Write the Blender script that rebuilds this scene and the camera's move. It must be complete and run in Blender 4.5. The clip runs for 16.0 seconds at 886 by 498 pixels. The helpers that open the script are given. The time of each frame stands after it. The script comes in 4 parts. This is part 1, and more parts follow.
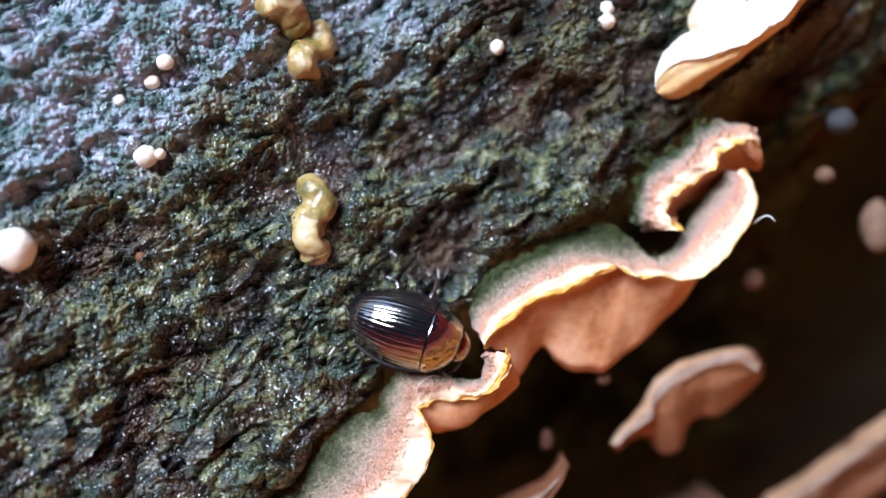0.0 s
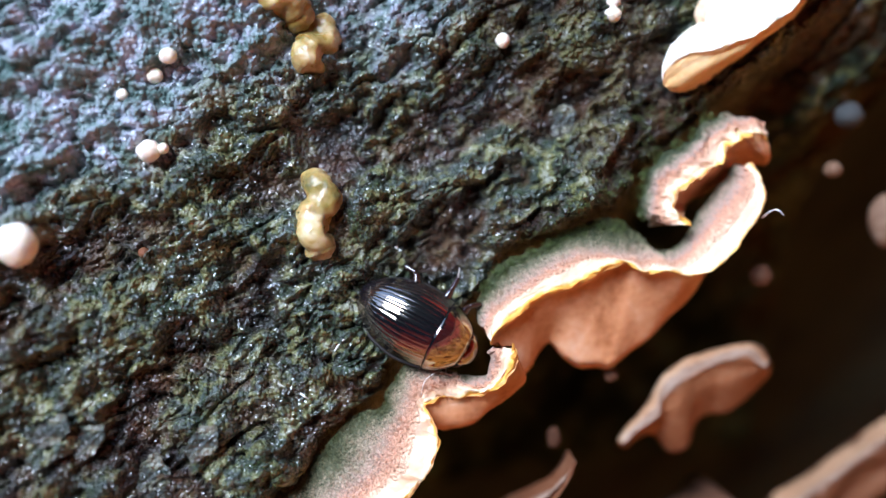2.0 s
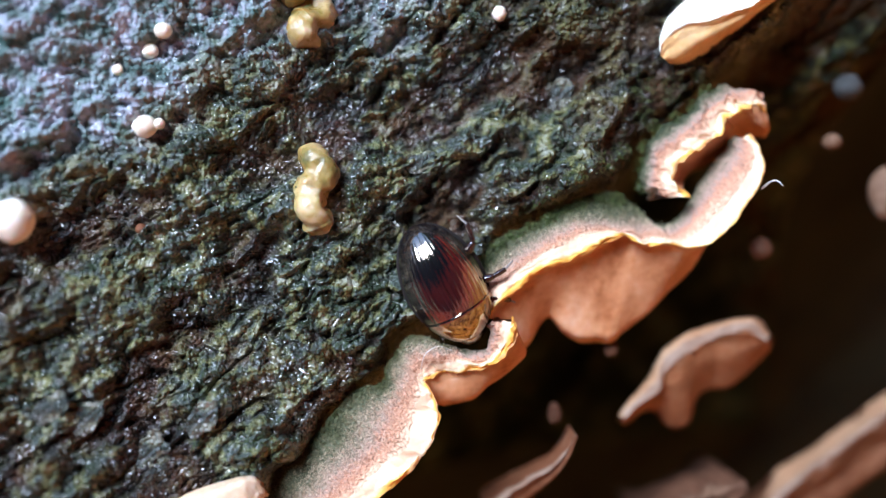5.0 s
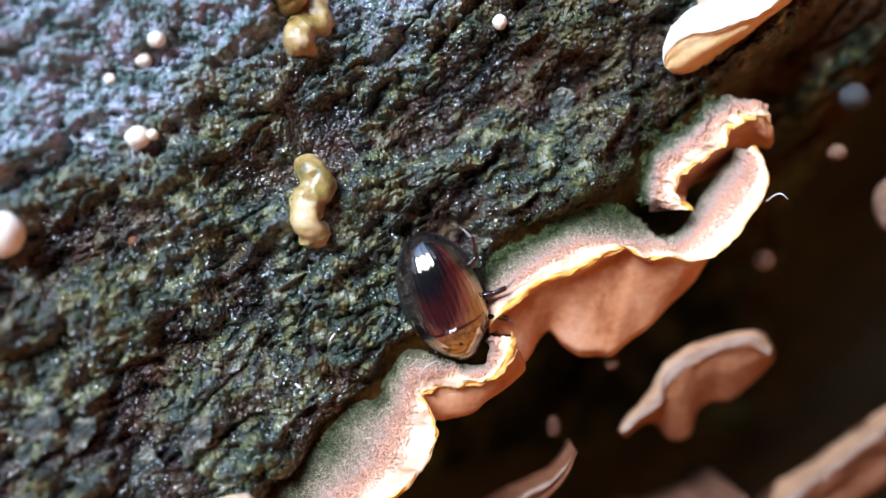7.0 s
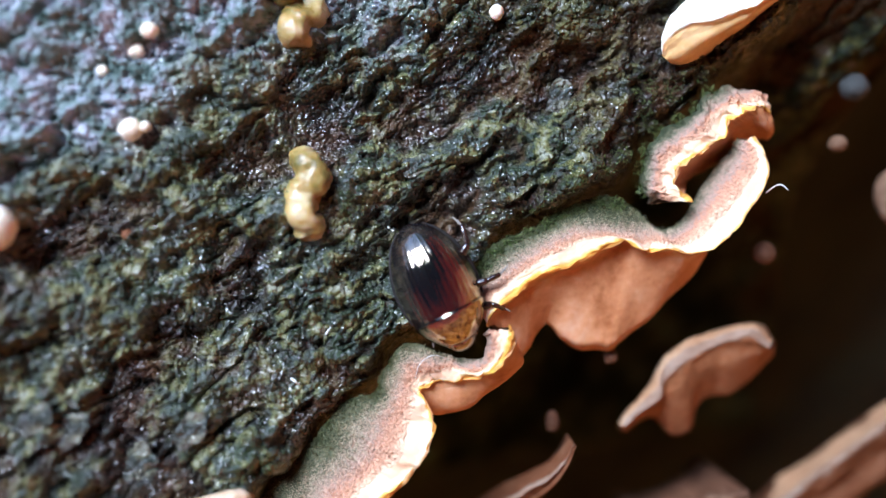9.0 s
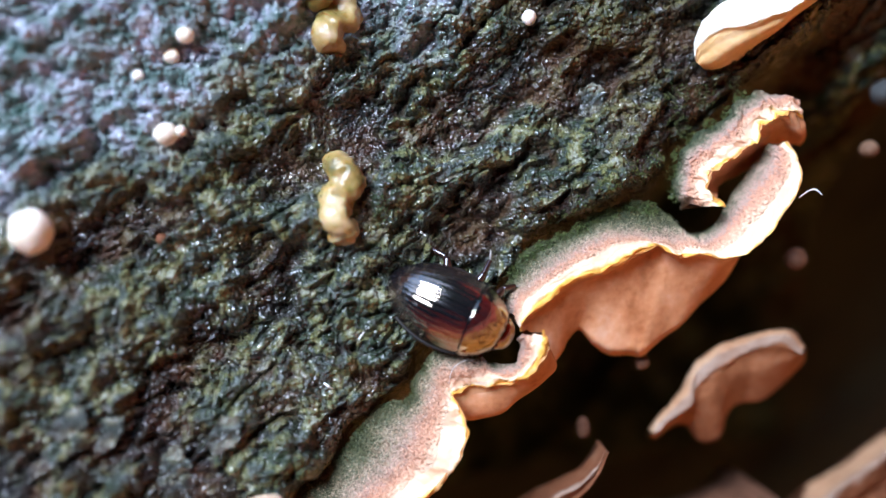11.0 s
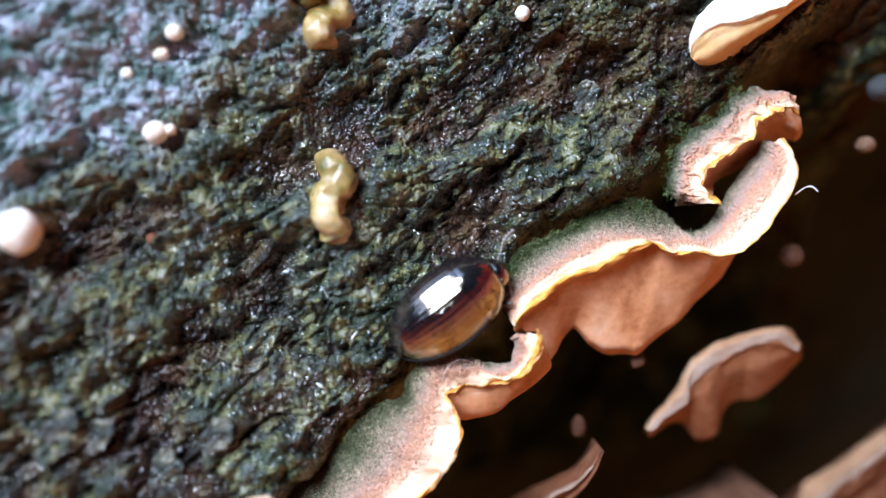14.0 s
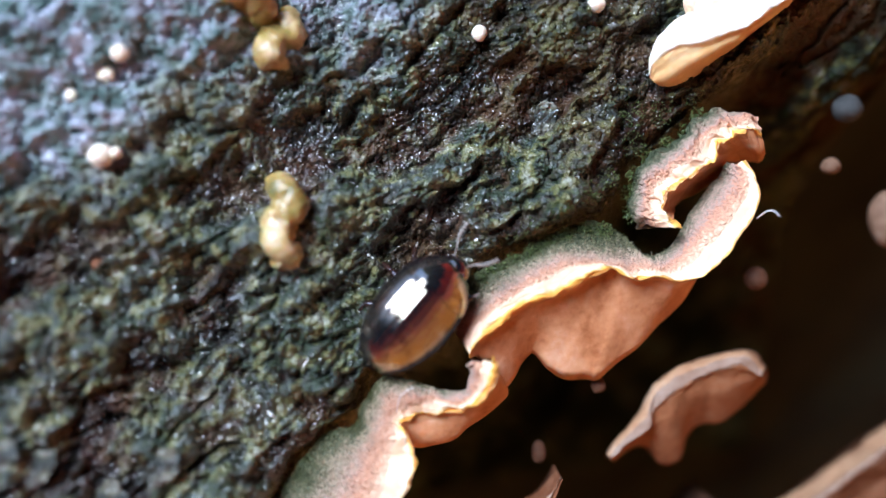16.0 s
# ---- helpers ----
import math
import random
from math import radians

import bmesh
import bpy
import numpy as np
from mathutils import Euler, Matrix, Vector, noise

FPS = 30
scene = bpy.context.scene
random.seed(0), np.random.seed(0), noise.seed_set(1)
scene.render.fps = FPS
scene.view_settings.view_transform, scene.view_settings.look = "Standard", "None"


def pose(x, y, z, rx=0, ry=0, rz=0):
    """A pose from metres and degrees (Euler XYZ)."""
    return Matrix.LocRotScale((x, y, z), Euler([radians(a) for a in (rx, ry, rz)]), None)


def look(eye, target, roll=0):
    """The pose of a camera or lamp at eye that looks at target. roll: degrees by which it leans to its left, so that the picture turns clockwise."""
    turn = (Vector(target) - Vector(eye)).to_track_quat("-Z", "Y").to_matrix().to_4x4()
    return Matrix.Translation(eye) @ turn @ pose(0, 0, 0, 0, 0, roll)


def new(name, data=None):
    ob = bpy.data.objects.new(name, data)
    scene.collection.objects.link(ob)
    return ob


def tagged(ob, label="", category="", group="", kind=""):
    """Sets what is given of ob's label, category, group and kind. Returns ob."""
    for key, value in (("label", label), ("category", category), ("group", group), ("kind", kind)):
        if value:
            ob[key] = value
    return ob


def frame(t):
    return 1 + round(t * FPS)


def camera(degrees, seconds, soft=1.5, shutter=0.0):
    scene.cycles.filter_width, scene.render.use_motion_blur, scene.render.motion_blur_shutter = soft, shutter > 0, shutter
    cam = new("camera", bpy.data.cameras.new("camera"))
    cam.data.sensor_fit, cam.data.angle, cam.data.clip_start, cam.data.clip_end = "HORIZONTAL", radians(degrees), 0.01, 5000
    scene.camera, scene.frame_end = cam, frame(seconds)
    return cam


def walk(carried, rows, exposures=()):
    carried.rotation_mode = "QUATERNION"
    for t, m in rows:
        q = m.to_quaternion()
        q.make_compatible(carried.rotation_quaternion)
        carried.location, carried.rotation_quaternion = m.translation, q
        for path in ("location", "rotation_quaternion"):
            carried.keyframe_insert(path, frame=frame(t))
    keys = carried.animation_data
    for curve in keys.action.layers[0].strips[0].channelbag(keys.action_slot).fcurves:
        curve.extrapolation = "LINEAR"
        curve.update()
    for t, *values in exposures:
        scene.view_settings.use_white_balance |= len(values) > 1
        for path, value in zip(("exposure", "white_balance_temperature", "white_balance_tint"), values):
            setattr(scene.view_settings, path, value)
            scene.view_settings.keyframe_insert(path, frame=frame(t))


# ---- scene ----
# ---- camera ----
MM = 0.001
LENS = 50.0
cam = camera(LENS, 16.0, soft=1.5)
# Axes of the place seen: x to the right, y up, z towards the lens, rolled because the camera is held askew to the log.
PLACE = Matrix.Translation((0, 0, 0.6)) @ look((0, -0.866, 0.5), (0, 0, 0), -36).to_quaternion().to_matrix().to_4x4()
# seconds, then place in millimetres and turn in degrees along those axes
PATH = [
    (0.0, -0.000, -0.000, 45.035, 0.000, -0.000, 0.000),
    (0.5, 0.034, -0.759, 44.842, 0.554, 0.011, -0.303),
    (1.0, -0.071, -0.994, 44.726, 0.059, 0.170, -0.475),
    (1.5, -0.342, -0.880, 44.775, 0.127, 0.035, -0.314),
    (2.0, -0.293, -0.479, 44.603, 0.325, -0.036, -0.159),
    (2.5, -0.221, -0.866, 44.670, -0.016, -0.116, -0.218),
    (3.0, -0.030, -1.586, 44.668, 0.108, 0.035, -0.518),
    (3.5, -0.244, -1.775, 44.513, -0.019, -0.113, -0.694),
    (4.0, -0.357, -1.907, 44.751, 0.013, -0.045, -0.762),
    (4.2, -0.357, -1.907, 44.740, 0.663, 0.035, -0.762),
    (6.3, 0.135, -0.881, 43.800, -0.814, -0.044, -0.647),
    (6.5, 0.135, -0.881, 43.755, -0.661, -0.180, -0.647),
    (7.0, -0.210, -0.483, 43.682, -0.455, -0.109, -0.509),
    (7.5, -0.366, -0.044, 43.484, -0.247, -0.041, -0.505),
    (8.0, -0.110, -0.186, 43.503, -0.666, -0.043, -0.526),
    (8.5, -0.007, -0.766, 43.265, -0.421, 0.083, -0.695),
    (8.7, -0.007, -0.766, 43.250, -0.568, -0.156, -0.695),
    (10.8, -1.288, -1.142, 43.210, 0.551, 0.333, -0.679),
    (11.0, -1.288, -1.142, 43.203, 0.281, 0.263, -0.679),
    (11.5, -1.526, -1.375, 43.226, 0.089, 0.490, -0.795),
    (12.0, -1.761, -1.011, 42.925, 0.017, 0.200, -0.684),
    (12.5, -2.056, -0.203, 42.932, -0.337, 0.326, -0.385),
    (13.0, -1.065, -0.474, 42.728, -0.487, 0.121, -0.599),
    (13.5, -0.723, -0.719, 42.886, -0.605, 0.200, -0.700),
    (14.0, -1.122, -0.885, 42.818, -0.156, 0.083, -0.856),
    (14.5, -0.214, 0.151, 42.512, 0.075, -0.064, -0.775),
    (15.0, 0.144, 0.064, 42.273, -0.058, -0.209, -0.661),
    (15.5, 0.392, -0.059, 41.966, -0.305, -0.320, -0.823),
    (16.0, 0.560, 0.235, 41.930, -0.215, -0.387, -0.796),
]
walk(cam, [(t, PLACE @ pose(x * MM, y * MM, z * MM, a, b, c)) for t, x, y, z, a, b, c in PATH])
cam.data.dof.use_dof = True
cam.data.dof.focus_distance = 43.5 * MM
cam.data.dof.aperture_fstop = 13.5

# ---- light ----
SUN = PLACE.to_3x3() @ Vector((-0.42, 0.47, 0.78))
SUN.normalize()
world = bpy.data.worlds.new("overcast_sky")
scene.world = world
world.use_nodes = True
wn = world.node_tree.nodes
sky = wn.new("ShaderNodeTexSky")
sky.sky_type = "NISHITA"
sky.sun_disc = False
sky.sun_elevation = math.asin(SUN.z)
sky.sun_rotation = math.atan2(SUN.x, SUN.y)
world.node_tree.links.new(sky.outputs[0], wn["Background"].inputs[0])
wn["Background"].inputs[1].default_value = 0.3
lamp = bpy.data.lights.new("sun", "SUN")
lamp.energy = 5.8
lamp.angle = radians(30)
lamp.color = (1.0, 0.99, 0.97)
sun = new("sun", lamp)
sun.matrix_world = look(Vector((0, 0, 0.6)) + SUN, (0, 0, 0.6))
scene.view_settings.exposure = 0.59
scene.view_settings.use_white_balance = True
scene.view_settings.white_balance_temperature = 5080


# ---- materials ----
def material(name, stops, coarse=0.6, fine=4.0, mix=0.5, rough=(0.5, 0.8), bump=0.0, bump_size=8.0, spec=0.5, stretch=(1, 1, 1), coat=0.0, sub=0.0, bands="", sheen=0.0, ior=1.5, tint=(1, 1, 1), vary=0.3):
    """stops: (place, colour) of a ramp that two noises drive; coarse, fine and bump_size: features per millimetre; bump in millimetres."""
    m = bpy.data.materials.new(name)
    m.use_nodes = True
    nt = m.node_tree
    ns, link = nt.nodes, nt.links.new
    b = ns["Principled BSDF"]
    co = ns.new("ShaderNodeTexCoord")
    mp = ns.new("ShaderNodeMapping")
    mp.inputs["Scale"].default_value = [s / MM for s in stretch]
    link(co.outputs["Object"], mp.inputs[0])

    def noise_node(scale, detail):
        n = ns.new("ShaderNodeTexNoise")
        n.inputs["Scale"].default_value = scale
        n.inputs["Detail"].default_value = detail
        link(mp.outputs[0], n.inputs["Vector"])
        return n.outputs["Fac"]

    n1, n2 = noise_node(coarse, 3), noise_node(fine, 4)
    mixer = ns.new("ShaderNodeMix")
    mixer.inputs[0].default_value = mix
    link(n1, mixer.inputs[2])
    link(n2, mixer.inputs[3])
    drive = mixer.outputs[0]
    if bands:
        at = ns.new("ShaderNodeAttribute")
        at.attribute_name = bands
        add = ns.new("ShaderNodeMath")
        add.operation = "MULTIPLY_ADD"
        link(mixer.outputs[0], add.inputs[0])
        add.inputs[1].default_value = vary
        link(at.outputs["Fac"], add.inputs[2])
        sub_ = ns.new("ShaderNodeMath")
        sub_.operation = "SUBTRACT"
        link(add.outputs[0], sub_.inputs[0])
        sub_.inputs[1].default_value = vary / 2
        drive = sub_.outputs[0]
    ramp = ns.new("ShaderNodeValToRGB")
    els = ramp.color_ramp.elements
    while len(els) < len(stops):
        els.new(0.5)
    for el, (p, c) in zip(els, stops):
        el.position = p
        el.color = (*c, 1)
    link(drive, ramp.inputs[0])
    link(ramp.outputs[0], b.inputs["Base Color"])
    rr = ns.new("ShaderNodeMapRange")
    rr.inputs["From Min"].default_value = 0.3
    rr.inputs["From Max"].default_value = 0.7
    rr.inputs["To Min"].default_value, rr.inputs["To Max"].default_value = rough
    link(n2, rr.inputs["Value"])
    link(rr.outputs[0], b.inputs["Roughness"])
    b.inputs["Specular IOR Level"].default_value = spec
    b.inputs["IOR"].default_value = ior
    b.inputs["Specular Tint"].default_value = (*tint, 1)
    b.inputs["Coat Weight"].default_value = coat
    b.inputs["Coat Roughness"].default_value = 0.06
    if sub:
        b.inputs["Subsurface Weight"].default_value = sub
        b.inputs["Subsurface Radius"].default_value = (1.0, 0.55, 0.25)
        b.inputs["Subsurface Scale"].default_value = 0.35 * MM
    if sheen:
        b.inputs["Sheen Weight"].default_value = sheen
    if bump:
        bp = ns.new("ShaderNodeBump")
        bp.inputs["Distance"].default_value = bump * MM
        bp.inputs["Strength"].default_value = 1.0
        link(noise_node(bump_size, 3), bp.inputs["Height"])
        link(bp.outputs[0], b.inputs["Normal"])
    return m


def bark_material():
    """Wet bark: red-brown to black wood in the hollows, grey-green algae on the grains, a wet film over all."""
    m = bpy.data.materials.new("wet_bark")
    m.use_nodes = True
    nt = m.node_tree
    ns, link = nt.nodes, nt.links.new
    b = ns["Principled BSDF"]
    co = ns.new("ShaderNodeTexCoord")
    mp = ns.new("ShaderNodeMapping")
    mp.inputs["Scale"].default_value = (1 / MM, 1 / MM, 1 / MM)
    link(co.outputs["Object"], mp.inputs[0])

    def noisy(scale, detail=4):
        n = ns.new("ShaderNodeTexNoise")
        n.inputs["Scale"].default_value = scale
        n.inputs["Detail"].default_value = detail
        link(mp.outputs[0], n.inputs["Vector"])
        return n.outputs["Fac"]

    def ramp(src, stops):
        r = ns.new("ShaderNodeValToRGB")
        els = r.color_ramp.elements
        while len(els) < len(stops):
            els.new(0.5)
        for el, (p, c) in zip(els, stops):
            el.position, el.color = p, (*c, 1)
        link(src, r.inputs[0])
        return r.outputs[0]

    def attribute(name):
        at = ns.new("ShaderNodeAttribute")
        at.attribute_name = name
        return at.outputs["Fac"]

    def calc(op, x, y):
        n = ns.new("ShaderNodeMath")
        n.operation = op
        for k, v in enumerate((x, y)):
            if isinstance(v, (int, float)):
                n.inputs[k].default_value = v
            else:
                link(v, n.inputs[k])
        n.use_clamp = op == "SUBTRACT"
        return n.outputs[0]

    def blend(fac, x, y):
        n = ns.new("ShaderNodeMix")
        n.data_type = "RGBA"
        link(fac, n.inputs[0])
        link(x, n.inputs[6])
        link(y, n.inputs[7])
        return n.outputs[2]

    wood = ramp(noisy(0.45, 5), [(0.3, (0.00349, 0.00289, 0.0023)), (0.43, (0.0112, 0.00649, 0.00459)), (0.5, (0.0279, 0.0115, 0.00535)), (0.58, (0.0558, 0.026, 0.00995)), (0.7, (0.0836, 0.0505, 0.0229))])
    algae = ramp(noisy(1.2, 7), [(0.28, (0.00791, 0.0131, 0.00615)), (0.4, (0.0271, 0.0382, 0.0163)), (0.46, (0.0445, 0.0541, 0.049)), (0.52, (0.0623, 0.0737, 0.0331)), (0.6, (0.14, 0.135, 0.0453)), (0.7, (0.279, 0.284, 0.215))])
    # pale blue-grey coat; the sky's sheen on the upper-left bark is put into it
    crust = ramp(noisy(1.1, 6), [(0.3, (0.037, 0.069, 0.0558)), (0.4, (0.106, 0.155, 0.139)), (0.48, (0.201, 0.247, 0.245)), (0.54, (0.265, 0.31, 0.335)), (0.6, (0.36, 0.368, 0.446)), (0.72, (0.529, 0.575, 0.603))])
    # near-black greens and browns: the shade of the flank put into its colour
    flank_shade = ramp(noisy(0.4, 5), [(0.35, (0.0075, 0.0095, 0.007)), (0.52, (0.018, 0.0247, 0.014)), (0.6, (0.0413, 0.0427, 0.02)), (0.72, (0.0562, 0.095, 0.06))])
    cover = calc("MULTIPLY", calc("SUBTRACT", calc("ADD", attribute("grain"), noisy(1.6, 5)), 0.72), 2.6)
    col = blend(calc("MINIMUM", calc("MULTIPLY", cover, attribute("algae")), 1.0), wood, algae)
    col = blend(calc("MINIMUM", calc("MULTIPLY", calc("ADD", cover, 1.5), attribute("crust")), 1.0), col, crust)
    col = blend(attribute("flank"), col, flank_shade)
    link(col, b.inputs["Base Color"])
    rr = ns.new("ShaderNodeMapRange")
    rr.inputs["From Min"].default_value, rr.inputs["From Max"].default_value = 0.35, 0.65
    rr.inputs["To Min"].default_value, rr.inputs["To Max"].default_value = 0.35, 0.7
    link(noisy(3.0), rr.inputs["Value"])
    link(rr.outputs[0], b.inputs["Roughness"])
    link(calc("MULTIPLY", attribute("wet"), 0.3), b.inputs["Specular IOR Level"])
    link(calc("MULTIPLY", attribute("wet"), calc("MINIMUM", calc("MULTIPLY", noisy(2.2, 3), 1.7), 1.0)), b.inputs["Coat Weight"])
    b.inputs["Coat Roughness"].default_value = 0.08
    b.inputs["Coat IOR"].default_value = 1.75
    bp = ns.new("ShaderNodeBump")
    bp.inputs["Distance"].default_value = 0.02 * MM
    link(noisy(11.0, 2), bp.inputs["Height"])
    vo = ns.new("ShaderNodeTexVoronoi")
    vo.feature = "SMOOTH_F1"
    vo.inputs["Scale"].default_value = 5.0
    vo.inputs["Smoothness"].default_value = 0.4
    link(mp.outputs[0], vo.inputs["Vector"])
    grains = ns.new("ShaderNodeBump")
    grains.invert = True
    grains.inputs["Distance"].default_value = 0.18 * MM
    link(vo.outputs["Distance"], grains.inputs["Height"])
    link(bp.outputs[0], grains.inputs["Normal"])
    link(grains.outputs[0], b.inputs["Normal"])
    link(grains.outputs[0], b.inputs["Coat Normal"])
    return m


BARK = bark_material()
# bark of the trunk with the shade of its flank put into the colour
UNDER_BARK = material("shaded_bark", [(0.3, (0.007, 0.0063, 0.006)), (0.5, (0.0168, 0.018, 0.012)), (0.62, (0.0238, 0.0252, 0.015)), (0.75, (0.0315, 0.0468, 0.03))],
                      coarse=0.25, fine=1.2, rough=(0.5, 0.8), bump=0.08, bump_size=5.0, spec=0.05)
CAP = material("felted_cap", [(0.0, (0.035, 0.045, 0.018)), (0.2, (0.11, 0.11, 0.06)), (0.38, (0.3, 0.23, 0.155)), (0.54, (0.46, 0.3, 0.225)), (0.7, (0.56, 0.28, 0.17)), (0.84, (0.68, 0.38, 0.23)), (1.0, (0.82, 0.55, 0.36))],
               coarse=0.8, fine=6.0, mix=0.65, rough=(0.6, 0.9), bump=0.28, bump_size=7.0, spec=0.3, bands="zone", vary=0.85)
RIM = material("pale_rim", [(0.0, (0.82, 0.55, 0.36)), (0.1, (0.82, 0.54, 0.33)), (0.16, (0.89, 0.74, 0.52)), (0.22, (0.88, 0.65, 0.34)), (0.28, (0.86, 0.5, 0.09)), (0.5, (0.78, 0.36, 0.05)), (0.75, (0.64, 0.33, 0.12)), (1.0, (0.54, 0.27, 0.13))],
               coarse=0.9, fine=4.0, mix=0.4, rough=(0.45, 0.7), bump=0.04, bump_size=5.0, sub=0.2, spec=0.35, bands="zone")
PALE = material("cream_cap", [(0.3, (0.84, 0.66, 0.4)), (0.5, (0.9, 0.8, 0.64)), (0.7, (0.92, 0.87, 0.78))], coarse=0.5, fine=3.0, mix=0.35, rough=(0.4, 0.65), bump=0.03, bump_size=3.0, sub=0.2, spec=0.35)
FELT = material("felt_hair", [(0.0, (0.0663, 0.073, 0.0205)), (0.18, (0.189, 0.178, 0.0895)), (0.32, (0.474, 0.381, 0.247)), (0.48, (0.587, 0.422, 0.302)), (0.7, (0.701, 0.438, 0.288))], coarse=1.2, fine=5.0, rough=(0.5, 0.7), bands="zone", vary=0.9)
HYMENIUM = material("orange_underside", [(0.32, (0.34, 0.12, 0.04)), (0.44, (0.52, 0.23, 0.095)), (0.54, (0.6, 0.3, 0.145)), (0.66, (0.68, 0.42, 0.27))], coarse=0.45, fine=2.5, mix=0.3, rough=(0.55, 0.8), bump=0.03, bump_size=4.0, sub=0.2, spec=0.3)
OCHRE = material("ochre_underside", [(0.3, (0.6, 0.34, 0.12)), (0.5, (0.74, 0.48, 0.2)), (0.7, (0.84, 0.64, 0.36))], coarse=0.5, fine=2.5, mix=0.35, rough=(0.5, 0.75), bump=0.03, bump_size=4.0, sub=0.2, spec=0.3)
# brackets on the flank: their shade is put into darkened rim and underside colours
SHADE_TAN = material("shade_tan_rim", [(0.3, (0.286, 0.142, 0.068)), (0.55, (0.381, 0.225, 0.122)), (0.7, (0.435, 0.313, 0.211))], coarse=0.4, fine=2.0, rough=(0.6, 0.8), bump=0.03, spec=0.2)
SHADE_BROWN = material("shade_brown_underside", [(0.3, (0.078, 0.023, 0.008)), (0.5, (0.156, 0.060, 0.025)), (0.7, (0.216, 0.102, 0.051))], coarse=0.4, fine=2.0, rough=(0.6, 0.8), bump=0.03, spec=0.2)
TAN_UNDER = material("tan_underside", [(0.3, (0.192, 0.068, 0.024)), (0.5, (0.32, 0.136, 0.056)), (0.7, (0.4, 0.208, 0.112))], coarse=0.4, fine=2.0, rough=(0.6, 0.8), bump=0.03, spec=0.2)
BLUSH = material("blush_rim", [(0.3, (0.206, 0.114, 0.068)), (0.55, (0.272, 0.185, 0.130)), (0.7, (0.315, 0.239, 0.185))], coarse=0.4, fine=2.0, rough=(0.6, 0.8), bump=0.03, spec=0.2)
# deeper shade put into the colour of the lowest bracket and the flank buds
DIM_RIM = material("shade_dimmed_rim", [(0.3, (0.104, 0.052, 0.026)), (0.55, (0.177, 0.104, 0.0624)), (0.7, (0.218, 0.151, 0.104))], coarse=0.4, fine=2.0, rough=(0.6, 0.8), bump=0.03, spec=0.2)
DIM_UNDER = material("shade_dimmed_underside", [(0.3, (0.05, 0.02, 0.01)), (0.5, (0.11, 0.05, 0.026)), (0.7, (0.17, 0.085, 0.05))], coarse=0.4, fine=2.0, rough=(0.6, 0.8), bump=0.03, spec=0.2)
BUD = material("cream_bud", [(0.3, (0.75, 0.6, 0.42)), (0.6, (0.88, 0.8, 0.68))], coarse=0.9, fine=4, rough=(0.5, 0.7), bump=0.02, sub=0.2, spec=0.3)
CREAM = material("cream_lobe", [(0.3, (0.5, 0.34, 0.2)), (0.5, (0.66, 0.47, 0.3)), (0.7, (0.78, 0.64, 0.48))], coarse=0.7, fine=4.0, rough=(0.5, 0.7), bump=0.05, bump_size=5.0, sub=0.2, spec=0.3)
YELLOW = material("yellow_jelly", [(0.34, (0.108, 0.1, 0.027)), (0.44, (0.287, 0.205, 0.054)), (0.54, (0.448, 0.323, 0.126)), (0.66, (0.645, 0.524, 0.342))], coarse=0.7, fine=2.0, mix=0.3, rough=(0.22, 0.42), bump=0.05, bump_size=3, sub=0.75)
SHELL = material("black_shell", [(0.3, (0.004, 0.004, 0.006)), (0.7, (0.012, 0.01, 0.012))], coarse=1, fine=8, rough=(0.03, 0.07), bump=0.002, bump_size=14, spec=1.0, coat=0.0, ior=2.5, tint=(1.0, 0.84, 0.62))
LEG = material("black_leg", [(0.3, (0.012, 0.006, 0.005)), (0.7, (0.035, 0.015, 0.01))], coarse=1.5, fine=9, rough=(0.1, 0.2), spec=0.9)
DULL = material("dull_black_edge", [(0.3, (0.006, 0.005, 0.005)), (0.7, (0.016, 0.012, 0.01))], coarse=2, fine=9, rough=(0.45, 0.65), spec=0.25)
ANTENNA = material("grey_antenna", [(0.3, (0.12, 0.1, 0.085)), (0.7, (0.3, 0.26, 0.22))], coarse=2, fine=12, rough=(0.5, 0.7))
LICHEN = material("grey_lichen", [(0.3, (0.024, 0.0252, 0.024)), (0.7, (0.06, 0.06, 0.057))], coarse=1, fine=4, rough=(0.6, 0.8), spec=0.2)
FIBRE = material("white_fibre", [(0.3, (0.7, 0.68, 0.64)), (0.7, (0.85, 0.84, 0.8))], coarse=2, fine=8, rough=(0.3, 0.5))
# unseen surroundings; the low red band is added for the shell's red reflection
WOODS = material("woodland", [(0.0, (0.66, 0.06, 0.014)), (0.2, (0.62, 0.05, 0.012)), (0.25, (0.06, 0.016, 0.009)), (0.32, (0.014, 0.014, 0.009)), (0.5, (0.022, 0.03, 0.016)), (0.9, (0.06, 0.075, 0.04))], coarse=0.0007, fine=0.004, mix=0.35, rough=(0.8, 1.0), spec=0.1, bands="zone")
LITTER = material("forest_soil", [(0.36, (0.023, 0.0109, 0.00384)), (0.46, (0.0864, 0.0312, 0.00864)), (0.55, (0.192, 0.0654, 0.0144)), (0.66, (0.307, 0.133, 0.0288))], coarse=0.0017, fine=0.03, mix=0.55, rough=(0.7, 0.9), bump=3.0, bump_size=0.08)


